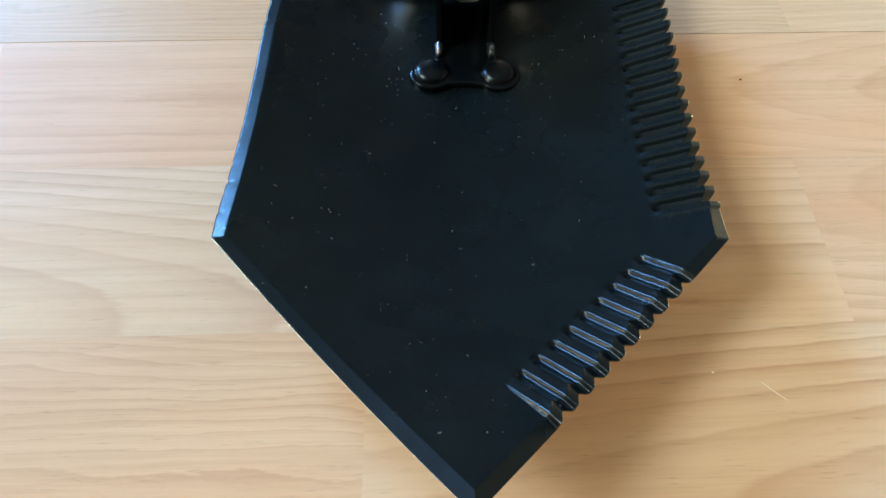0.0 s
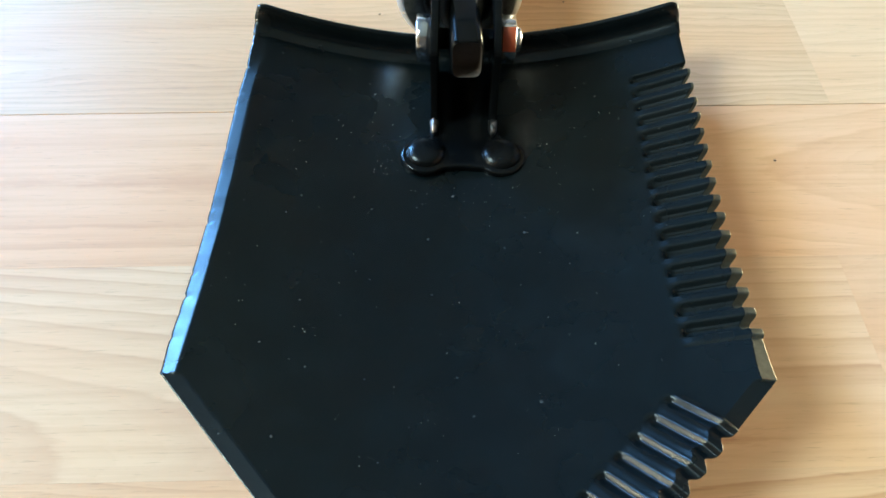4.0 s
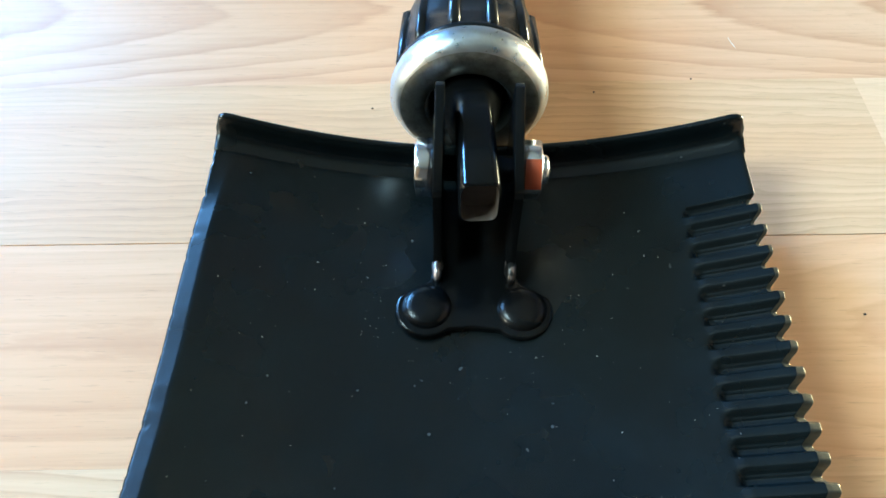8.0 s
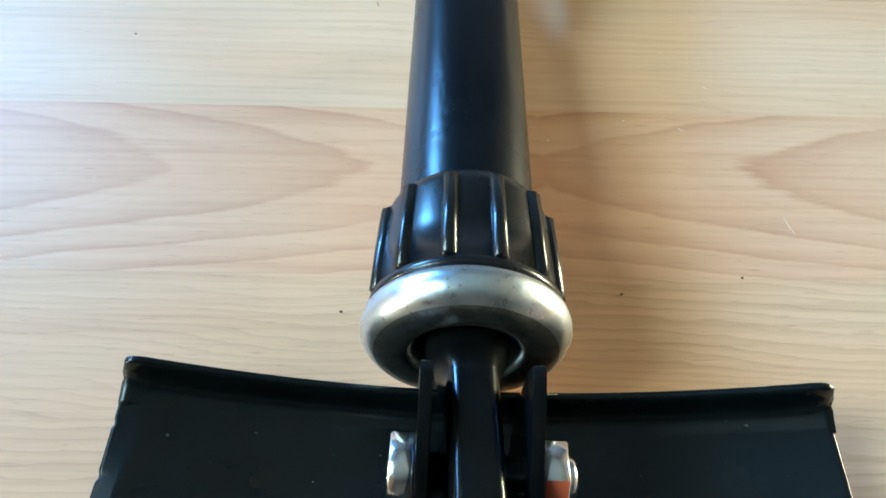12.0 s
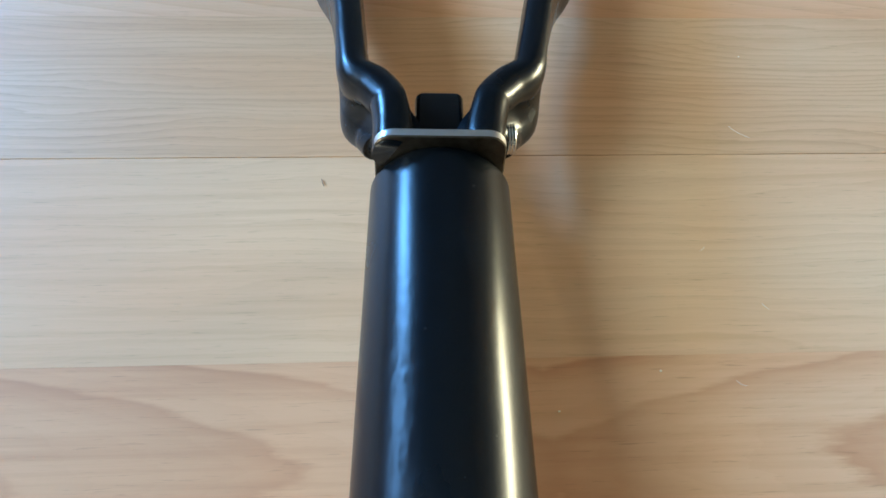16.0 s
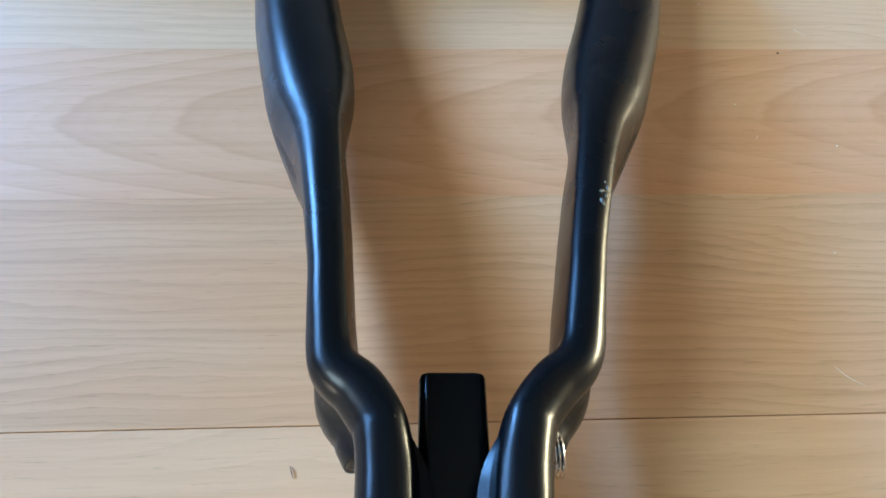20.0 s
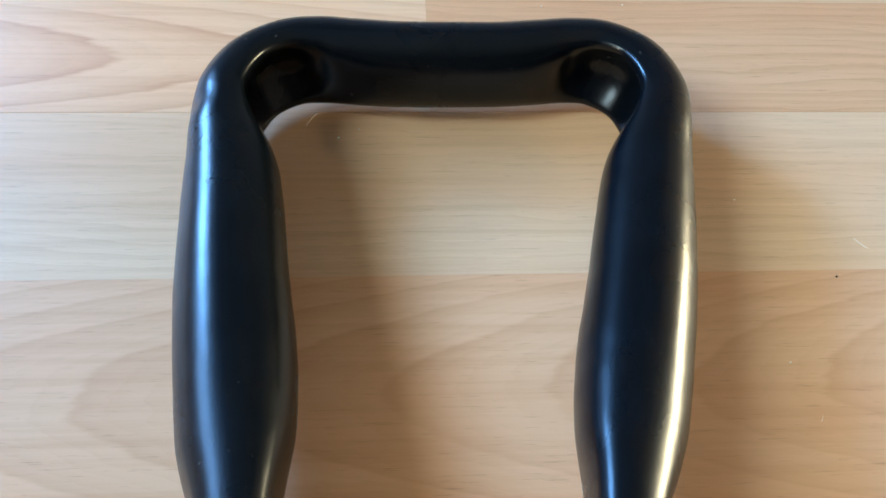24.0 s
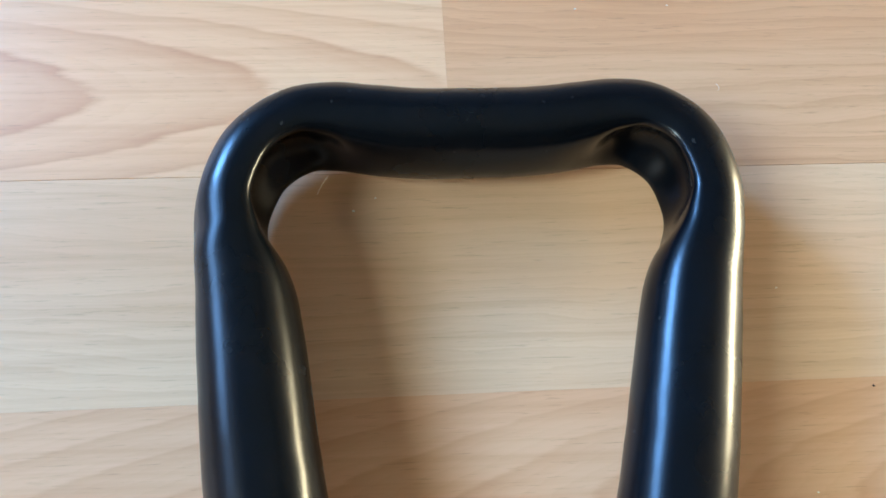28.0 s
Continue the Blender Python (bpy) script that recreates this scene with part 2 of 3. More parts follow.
nt.links.new(mix(nt, noise_tex(nt, nt.nodes.new("ShaderNodeTexCoord").outputs["Object"], 3.0, 4.0), (0.16, 0.19, 0.25), (0.18, 0.21, 0.27)), nb.inputs["Base Color"])
DARK, dt, db = material("dark_reflection_wall", 0.8, 0.0, (0.06, 0.05, 0.04))
dt.links.new(mix(dt, noise_tex(dt, dt.nodes.new("ShaderNodeTexCoord").outputs["Object"], 3.0, 4.0), (0.055, 0.046, 0.038), (0.068, 0.057, 0.046)), db.inputs["Base Color"])
CEILING, qt, qb = material("ceiling_bounce", 0.85, 0.0, (0.08, 0.10, 0.12))
qt.links.new(mix(qt, noise_tex(qt, qt.nodes.new("ShaderNodeTexCoord").outputs["Object"], 3.0, 4.0), (0.165, 0.205, 0.218), (0.178, 0.222, 0.236)), qb.inputs["Base Color"])
LINT, _, _ = material("pale_lint", 0.8, 0.0, (0.88, 0.82, 0.70))
GRIT, _, _ = material("dark_grit", 0.8, 0.0, (0.03, 0.022, 0.018))
SEAM, _, _ = material("dark_joint", 0.9, 0.0, (0.11, 0.06, 0.035))


# ---------------------------------------------------------------- helpers
def part(name, bm, mat, parent=None, label="", smooth=True):
    """Links a bmesh as one mesh object under a thing or a part."""
    me = bpy.data.meshes.new(name)
    bm.to_mesh(me)
    bm.free()
    for mt in mat if isinstance(mat, (list, tuple)) else [mat]:
        me.materials.append(mt)
    if smooth:
        me.polygons.foreach_set("use_smooth", [True] * len(me.polygons))
    ob = new(name, me)
    ob.parent = parent
    if label:
        ob["label"] = label
    return ob


def sharpen(bm, degrees):
    """Marks creases so that flat faces stay flat."""
    for e in bm.edges:
        if len(e.link_faces) == 2 and e.calc_face_angle(0) > radians(degrees):
            e.smooth = False
    return bm


def box_bm(x0, x1, y0, y1, z0, z1, bevel=0.0, seg=2):
    bm = bmesh.new()
    bmesh.ops.create_cube(bm, size=1.0, matrix=Matrix.LocRotScale(((x0 + x1) / 2, (y0 + y1) / 2, (z0 + z1) / 2), None, (x1 - x0, y1 - y0, z1 - z0)))
    if bevel:
        bmesh.ops.bevel(bm, geom=bm.edges[:], offset=bevel, segments=seg, affect="EDGES", profile=0.6)
    return bm


def turned_bm(profile, n=64, shape=None):
    """Revolves (along, radius) about the local y axis; shape(angle, along) scales the radius."""
    bm = bmesh.new()
    rings = []
    for y, r in profile:
        ring = []
        for k in range(n):
            a = 2 * math.pi * k / n
            q = r * (shape(a, y) if shape else 1.0)
            ring.append(bm.verts.new((q * math.sin(a), y, q * math.cos(a))))
        rings.append(ring)
    for a, b in zip(rings, rings[1:]):
        for k in range(n):
            bm.faces.new((a[k], a[(k + 1) % n], b[(k + 1) % n], b[k]))
    return bm


def prism_bm(outline, axis, lo, hi, bevel=0.0, seg=2):
    """Extrudes a polygon along an axis ('x' takes (y, z) points, 'y' (x, z), 'z' (x, y))."""
    place = {"x": lambda a, b, c: (c, a, b), "y": lambda a, b, c: (a, c, b), "z": lambda a, b, c: (a, b, c)}[axis]
    bm = bmesh.new()
    low = [bm.verts.new(place(a, b, lo)) for a, b in outline]
    high = [bm.verts.new(place(a, b, hi)) for a, b in outline]
    n = len(outline)
    bm.faces.new(low)
    bm.faces.new(high)
    for k in range(n):
        bm.faces.new((low[k], low[(k + 1) % n], high[(k + 1) % n], high[k]))
    bmesh.ops.recalc_face_normals(bm, faces=bm.faces[:])
    if bevel:
        edges = [e for e in bm.edges if len(e.link_faces) == 2 and e.calc_face_angle(0) > radians(28)]
        bmesh.ops.bevel(bm, geom=edges, offset=bevel, segments=seg, affect="EDGES", profile=0.6)
    return bm


def smoothstep(a, b, x):
    k = min(1.0, max(0.0, (x - a) / (b - a)))
    return k * k * (3 - 2 * k)


def spline(table, x):
    """Smooth interpolation in a table of (x, value...) rows."""
    if x <= table[0][0]:
        return table[0][1:]
    for i in range(len(table) - 1):
        if x <= table[i + 1][0]:
            p0, p1, p2, p3 = table[max(i - 1, 0)], table[i], table[i + 1], table[min(i + 2, len(table) - 1)]
            h = p2[0] - p1[0]
            k = (x - p1[0]) / h
            out = []
            for c in range(1, len(p1)):
                m1 = (p2[c] - p0[c]) / (p2[0] - p0[0]) * h
                m2 = (p3[c] - p1[c]) / (p3[0] - p1[0]) * h
                out.append((2 * k**3 - 3 * k**2 + 1) * p1[c] + (k**3 - 2 * k**2 + k) * m1 + (3 * k**2 - 2 * k**3) * p2[c] + (k**3 - k**2) * m2)
            return out
    return table[-1][1:]


# ---------------------------------------------------------------- room
def slab(name, x0, x1, y0, y1, z0, z1, label, mat=None):
    return tagged(part(name, box_bm(x0, x1, y0, y1, z0, z1), mat or WALL, None, smooth=False), label, "wall", kind="structure")


# room shell out of view, added to shape bounce and what the lacquer mirrors
def build_room():
    say = "unseen plain brownish wall, added for light bounce"
    slab("wall_south", -1.8, 2.4, -2.35, -2.2, 0.0, 2.5, "unseen plain dark brown wall, added to darken reflections", DARK)
    slab("wall_north", -1.8, 2.4, 3.0, 3.15, 0.0, 2.5, "unseen plain cool grey wall, added to cool reflections", COOL)
    # two unseen window openings, and a low slot added for the low lamp
    for y0, y1, z0, z1 in ((-2.2, -0.65, 0.0, 2.5), (-0.65, 0.35, 0.0, 0.14), (-0.65, 0.35, 0.34, 0.85), (-0.65, 0.35, 1.85, 2.5), (0.35, 0.70, 0.0, 2.5), (0.70, 2.30, 0.0, 0.6), (0.70, 2.30, 1.4, 2.5), (2.30, 3.0, 0.0, 2.5)):
        slab("wall_west", -1.8, -1.65, y0, y1, z0, z1, say)
    # unseen opening on the other side, added for the warm lamp
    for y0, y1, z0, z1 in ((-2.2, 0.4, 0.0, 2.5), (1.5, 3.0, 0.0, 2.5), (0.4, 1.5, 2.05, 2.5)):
        slab("wall_east", 2.25, 2.4, y0, y1, z0, z1, "unseen plain warm cream wall, added for warm bounce", CREAM)
    tagged(part("ceiling", box_bm(-1.8, 2.4, -2.35, 3.15, 2.5, 2.6), CEILING, None, smooth=False), "unseen plain dim grey ceiling, added for soft bounce", "ceiling", kind="structure")


build_room()


# ---------------------------------------------------------------- shovel
TURN = -2.6
shovel = tagged(new("folding_shovel"), "black lacquered folding shovel with saw-toothed blade on laminate floor", "shovel")
shovel.matrix_world = pose(0.0, 0.1744, 0.0)

HALF, CORNER_Y, TOP_Y, TIP_Y = 0.0737, -0.0882, 0.0490, -0.1625


def dish(x, y):
    """Height of the blade's upper face."""
    return 0.0026 + 0.0287 * x + 3.12 * x * x + 1.507 * min(y + 0.01, 0.0) ** 2 + 1.32 * x * x * y


def sides(y):
    """Straight outline of the blade: left and right x at y."""
    if y < CORNER_Y:
        k = (y - TIP_Y) / (CORNER_Y - TIP_Y)
        return -0.0012 - (HALF - 0.0012) * k, 0.0038 + (HALF - 0.0038) * k
    k = (y - CORNER_Y) / (TOP_Y - CORNER_Y)
    return -HALF - 0.0022 * k + 0.0016 * smoothstep(0.70, 1.0, k), HALF + 0.0004 * k


def lobe(n, p=1.3):
    """Rounded scallop of one tooth, 1 at whole n and 0 half-way between."""
    return 1 - (0.5 - 0.5 * math.cos(2 * math.pi * n)) ** p


def corrugation(x, y):
    """Pressed ribs of the two saw edges: lift, and push outward in x and y."""
    lift = ox = oy = 0.0
    # long saw edge: round ribs with a slot on the side of the corner
    d = sides(max(y, CORNER_Y))[1] - x
    n = (0.0254 - y) / 0.00655
    if -0.45 < n < 15.6 and y > CORNER_Y:
        f = n - math.floor(n)
        w = smoothstep(-0.45, -0.30, n) * smoothstep(15.62, 15.50, n)
        ramp_in = smoothstep(0.0178, 0.0148, d)
        rise = smoothstep(0.0, 0.14, f) * (1 - smoothstep(0.38, 0.84, f) + 0.13 * math.exp(-((f - 0.74) / 0.035) ** 2))
        lift += w * ramp_in * (0.0023 * rise - 0.0020)
        push = smoothstep(0.0058, 0.0015, d) * w
        ox += push * 0.0015 * (lobe(n - 0.32, 2.0) - 0.62)
    # short saw edge towards the tip: raised ribs, each with a sharp crest on the side of the tip
    if y < CORNER_Y + 0.02:
        ux, uy = 0.70, 0.714
        d = (0.0038 - x) * uy - (TIP_Y - y) * ux
        along = (x - 0.0038) * ux + (y - TIP_Y) * uy
        n = (along - 0.0262) / 0.00648
        if -0.1 < n < 9.25 and d > -0.002:
            g = n - 0.05 - math.floor(n - 0.05)
            w = smoothstep(-0.1, 0.0, n) * smoothstep(9.25, 9.05, n)
            ramp_in = smoothstep(0.0186, 0.0160, d)
            p = (1 - 0.09 * smoothstep(0.0, 0.08, g) + 0.08 * smoothstep(0.08, 0.30, g)) * smoothstep(0.80, 0.36, g)
            p = max(p, smoothstep(0.86, 1.0, g))
            lift += w * ramp_in * (0.0015 * p - 0.0012 + 0.0021 * (0.016 - d) / 0.016)
            push = smoothstep(0.0095, 0.0030, d) * w * 0.0018 * (lobe(n - 0.02) - 0.98)
            ox += push * uy
            oy -= push * ux
    return lift, ox, oy


def build_blade():
    """Dished pentagonal sheet with ground bevels and pressed saw teeth, 2 mm thick."""
    bm = bmesh.new()
    rows, cols, thick = 720, 220, 0.0019
    top, low, flags = [], [], {}
    for i in range(rows + 1):
        y = TIP_Y + (TOP_Y - TIP_Y) * i / rows
        xl, xr = sides(y)
        a, b = [], []
        for j in range(cols + 1):
            fine = min(0.0060, 0.25 * (xr - xl))
            if j > cols - 40:
                x = xr - fine * (cols - j) / 40
            else:
                s = j / (cols - 40)
                s = s - 0.13 * math.sin(2 * math.pi * s) / (2 * math.pi) * 2
                x = xl + (xr - fine - xl) * s
            lift, ox, oy = corrugation(x, y)
            z = dish(x + ox, y + oy) + lift
            # distance to the outline, for the ground edge
            dl = (x - xl) * (1.0 if y > CORNER_Y else 0.71)
            dr = (xr - x) * (1.0 if y > CORNER_Y else 0.71)
            cut, ground = 0.0, False
            width = 0.0042 if y > CORNER_Y else 0.0038
            width *= 1 + 0.04 * noise.noise((y * 90, 3.0, 0)) + 0.015 * noise.noise((y * 300, 5.0, 0))
            if y < 0.0455:
                if dl < width:
                    cut = max(cut, (width - dl) * (0.60 if y > CORNER_Y else 0.50) * smoothstep(0.0450, 0.0220, y))
                plane = 0.52 * dr - 0.0015 + 0.0010 * smoothstep(-0.060, 0.018, y) - 0.0004 * smoothstep(CORNER_Y + 0.012, CORNER_Y + 0.002, y) + lift
                if plane < lift:
                    cut, ground = max(cut, lift - plane), True
            nick = 0.0
            if dl < 0.0012 and y > CORNER_Y:
                nick = 0.0007 * max(0.0, noise.noise((y * 380, 9.0, 0)) - 0.10)
            z -= cut
            push = 0.0006 * smoothstep(0.006, 0.0, dl) * smoothstep(CORNER_Y, CORNER_Y + 0.01, y)
            p = (x + ox + nick - push, y + oy, z)
            a.append(bm.verts.new(p))
            b.append(bm.verts.new((p[0], p[1], min(z - 0.0008, dish(x + ox, y + oy) + lift - thick))))
            worn = ground and -0.0885 < y < 0.0275
            flags[(i, j)] = worn
        top.append(a)
        low.append(b)
    for i in range(rows):
        for j in range(cols):
            f = bm.faces.new((top[i][j], top[i][j + 1], top[i + 1][j + 1], top[i + 1][j]))
            if flags[(i, j)] and flags[(i + 1, j)]:
                f.material_index = 1
            bm.faces.new((low[i][j], low[i + 1][j], low[i + 1][j + 1], low[i][j + 1]))
        f = bm.faces.new((top[i][0], top[i + 1][0], low[i + 1][0], low[i][0]))
        f.material_index = 2 if TIP_Y + (TOP_Y - TIP_Y) * i / rows < CORNER_Y else 0
        f = bm.faces.new((top[i][cols], low[i][cols], low[i + 1][cols], top[i + 1][cols]))
        if flags[(i, cols)]:
            f.material_index = 1
    for j in range(cols):
        bm.faces.new((top[0][j], low[0][j], low[0][j + 1], top[0][j + 1]))
        bm.faces.new((top[rows][j], top[rows][j + 1], low[rows][j + 1], low[rows][j]))
    return bm


blade = part("blade", sharpen(build_blade(), 38), (BLACK_BLADE, STEEL, ALU), shovel, "dished pentagonal black blade with saw teeth and a ground edge")
blade.matrix_local = pose(0, 0, 0, 0, 0, TURN)


def build_lip():
    """Foot rest: the upper border of the sheet turned up, rounded at both ends."""
    bm = bmesh.new()
    section = [(-0.0040, -0.0003), (-0.0030, 0.0000), (-0.0014, 0.0003), (0.0002, 0.0009), (0.0012, 0.0024), (0.0018, 0.0050), (0.0021, 0.0078), (0.0027, 0.0086),
               (0.0036, 0.0085), (0.0041, 0.0076), (0.0039, 0.0048), (0.0035, 0.0016), (0.0024, -0.0010), (0.0002, -0.0017), (-0.0040, -0.0014)]
    prev = None
    n = 90
    for j in range(n + 1):
        x = -0.0751 + 0.1495 * j / n
        edge = min(j, n - j) / n
        k = math.sqrt(max(0.0, 1 - (1 - min(1, edge / 0.034)) ** 2)) * 0.72 + 0.28
        y0 = 0.0462 + 0.0022 * (1 - (x / 0.075) ** 2)
        ring = [bm.verts.new((x, y0 + a, dish(x, y0) + b * (k if b > 0.0015 else 1))) for a, b in section]
        if prev:
            for q in range(len(ring)):
                r = (q + 1) % len(ring)
                bm.faces.new((prev[q], prev[r], ring[r], ring[q]))
        else:
            bm.faces.new(ring)
        prev = ring
    bm.faces.new(list(reversed(prev)))
    bmesh.ops.recalc_face_normals(bm, faces=bm.faces[:])
    return bm


part("foot_lip", build_lip(), BLACK_BLADE, blade, "turned-up black foot rest along the blade's upper border")

# hinge bracket riveted to the blade
bracket = new("hinge_bracket")
bracket.parent = shovel
bracket.matrix_local = pose(0, 0, 0, 0, 0, TURN)
bracket["label"] = "black steel hinge bracket riveted to the blade"


def bone_outline():
    pts = []
    for k in range(15):
        a = radians(150 + 165 * k / 14)
        pts.append((-0.0127 + 0.0083 * math.cos(a), -0.0002 + 0.0083 * math.sin(a)))
    for k in range(1, 6):
        s = k / 6
        pts.append((-0.0056 + 0.0112 * s, -0.0063 + 0.0008 * math.sin(math.pi * s)))
    for k in range(15):
        a = radians(-135 + 165 * k / 14)
        pts.append((0.0127 + 0.0083 * math.cos(a), -0.0002 + 0.0083 * math.sin(a)))
    pts += [(0.0125, 0.0083), (0.0108, 0.0125), (0.0112, 0.040), (-0.0112, 0.040), (-0.0108, 0.0125), (-0.0125, 0.0083)]
    return pts


part("base_plate", sharpen(prism_bm(bone_outline(), "z", 0.0012, 0.0052, 0.0011, 3), 50), BLACK, bracket)
CHEEK = [(0.0070, 0.0044), (0.0098, 0.0058), (0.0120, 0.0084), (0.0132, 0.0120), (0.0142, 0.0190), (0.0152, 0.0335), (0.0166, 0.0350), (0.0400, 0.0466), (0.0424, 0.0458),
         (0.0440, 0.0400), (0.0450, 0.0280), (0.0440, 0.0140), (0.0400, 0.0040)]
for x0, x1 in ((-0.0114, -0.0090), (0.0086, 0.0110)):
    part("cheek", sharpen(prism_bm(CHEEK, "x", x0, x1, 0.0004, 2), 40), BLACK, bracket)


def weld_bm(cx):
    """Gusset where a cheek runs out into the base plate."""
    bm = bmesh.new()
    bmesh.ops.create_icosphere(bm, subdivisions=3, radius=1.0, matrix=Matrix.Translation((cx, 0.0116, 0.0062)) @ Matrix.Diagonal((0.0015, 0.0042, 0.0030, 1)))
    for v in bm.verts:
        v.co += Vector((0.0004, 0.0004, 0.0005)) * noise.noise(v.co * 600)
    return bm


for cx in (-0.0102, 0.0098):
    part("weld", weld_bm(cx), CHIPPED, bracket, "weld with chipped lacquer")


def rivet_bm(cx, cy):
    bm = turned_bm([(0.0, 0.0001), (-0.0001, 0.0020), (-0.0003, 0.0036), (-0.0007, 0.0049), (-0.0014, 0.0060), (-0.0024, 0.0066), (-0.0036, 0.0068)], 36)
    bm.transform(Matrix.Translation((cx, cy, 0.0077)) @ pose(0, 0, 0, 90))
    return bm


for cx in (-0.0126, 0.0127):
    part("rivet", rivet_bm(cx, 0.0002), RIVET, bracket, "domed black rivet")

# pivot bolt with its head and nut
bolt = new("pivot_bolt")
bolt.parent = shovel
bolt.matrix_local = pose(0, 0, 0, 0, 0, TURN) @ Matrix.Translation((0, 0.0275, 0.0300))
bolt["label"] = "zinc-plated pivot bolt with hexagon head and nut"


def hexagon_bm(x0, x1, flat, spin):
    bm = bmesh.new()
    r = flat / 2 / math.cos(math.pi / 6)
    rings = []
    for x, q in ((x0, 0.95), (x0 + 0.0004, 1.0), (x1 - 0.0004, 1.0), (x1, 0.95)):
        rings.append([bm.verts.new((x, q * r * math.cos(radians(60 * k + spin)), q * r * math.sin(radians(60 * k + spin)))) for k in range(6)])
    for a, b in zip(rings, rings[1:]):
        for k in range(6):
            bm.faces.new((a[k], a[(k + 1) % 6], b[(k + 1) % 6], b[k]))
    bm.faces.new(rings[0])
    bm.faces.new(rings[-1])
    bmesh.ops.recalc_face_normals(bm, faces=bm.faces[:])
    return sharpen(bm, 20)


part("bolt_head", hexagon_bm(-0.0162, -0.0116, 0.0132, 46), BOLT, bolt)
nut_bm = hexagon_bm(0.0112, 0.0160, 0.0132, 50)
nut_bm.faces.ensure_lookup_table()
# the flat that mirrors something reddish gets that reflection as its colour
best = max((f for f in nut_bm.faces if abs(f.normal.x) < 0.3), key=lambda f: f.normal.z * 0.6 - f.normal.y)
best.material_index = 1
part("nut", nut_bm, (BOLT, RED_REFLECTION), bolt, "zinc nut with a red reflection painted on one flat")
shank = turned_bm([(-0.0100, 0.0), (-0.0100, 0.0034), (0.0090, 0.0034), (0.0092, 0.0038)] + [(0.0095 + 0.0006 * k, 0.0040 - 0.0003 * (k % 2)) for k in range(1, 13)] + [(0.0178, 0.0036), (0.0182, 0.0)], 24)
shank.transform(pose(0, 0, 0, 0, 0, -90))
part("bolt_shank", shank, BOLT, bolt)

# ---- shaft: everything that turns about its long axis, along the shaft
AXIS = pose(0.0003, 0.2380 - 0.1744, 0.0243, -1.72, 0, -1.55)
shaft = new("shaft")
shaft.parent = shovel
shaft.matrix_local = AXIS
shaft["label"] = "round black lacquered shaft with locking collar"


def tongue_bm():
    """Forged flat tongue between the cheeks that swells into the round neck."""
    bm = bmesh.new()
    prev = None
    for y, w, zt, zb, sq in ((-0.0500, 0.0046, 0.0140, 0.0004, 0.42), (-0.0494, 0.0052, 0.0148, -0.0002, 0.42), (-0.0380, 0.0052, 0.0146, -0.0040, 0.42), (-0.0250, 0.0052, 0.0142, -0.0075, 0.44),
                             (-0.0185, 0.0056, 0.0134, -0.0090, 0.50), (-0.0140, 0.0070, 0.0118, -0.0095, 0.6), (-0.0105, 0.0088, 0.0106, -0.0098, 0.9), (0.0, 0.0102, 0.0102, -0.0102, 1.0), (0.015, 0.0102, 0.0102, -0.0102, 1.0)):
        ring = []
        for k in range(32):
            a = 2 * math.pi * k / 32
            c, s = math.cos(a), math.sin(a)
            c, s = math.copysign(abs(c) ** sq, c), math.copysign(abs(s) ** sq, s)
            ring.append(bm.verts.new((w * c, y, (zt + zb) / 2 + (zt - zb) / 2 * s)))
        if prev:
            for k in range(32):
                bm.faces.new((prev[k], prev[(k + 1) % 32], ring[(k + 1) % 32], ring[k]))
        else:
            f = bm.faces.new(ring)
            f.material_index = 1
            for q in bmesh.ops.inset_individual(bm, faces=[f], thickness=0.0008)["faces"]:
                q.material_index = 0
            bmesh.ops.inset_individual(bm, faces=[f], thickness=0.0003, depth=-0.0048)
        prev = ring
    bmesh.ops.recalc_face_normals(bm, faces=bm.faces[:])
    return sharpen(bm, 55)


tongue = part("tongue", tongue_bm(), (BLACK, CUT), shaft, "black tongue with a bare steel end recess")
tongue.matrix_local = pose(0, 0, 0, 0, 0, 2.2)
ring_bm = turned_bm([(-0.0040, 0.0116), (-0.0084, 0.0118), (-0.0095, 0.0127), (-0.0100, 0.0147), (-0.0099, 0.0176), (-0.0092, 0.0198), (-0.0077, 0.0216), (-0.0054, 0.0228), (-0.0033, 0.0229),
                     (-0.0018, 0.0225), (-0.0008, 0.0212), (-0.0006, 0.0185), (-0.0006, 0.0116)], 96)
ring_bm.normal_update()
for f in ring_bm.faces:
    if f.normal.y < -0.8 or f.normal.y > 0.8 and f.calc_center_median().y < -0.006:
        f.material_index = 1
part("collar_ring", ring_bm, (ZINC, ZINC_FACE), shaft, "dished zinc-plated collar ring")


def rib_bm(angle):
    bm = bmesh.new()
    prev = None
    for y, r in ((0.0018, 0.0207), (0.0026, 0.0220), (0.0130, 0.0217), (0.0248, 0.0211), (0.0262, 0.0192)):
        ring = [bm.verts.new((s * (1 - 0.22 * q) * 0.0020, y, (r - 0.004) + 0.004 * q)) for s, q in ((-1, 0), (-1, 0.72), (-0.55, 1), (0.55, 1), (1, 0.72), (1, 0))]
        if prev:
            for k in range(5):
                bm.faces.new((prev[k], prev[k + 1], ring[k + 1], ring[k]))
        else:
            bm.faces.new(ring)
        prev = ring
    bm.faces.new(list(reversed(prev)))
    bmesh.ops.recalc_face_normals(bm, faces=bm.faces[:])
    bm.transform(pose(0, 0, 0, 0, angle, 0))
    return sharpen(bm, 65)


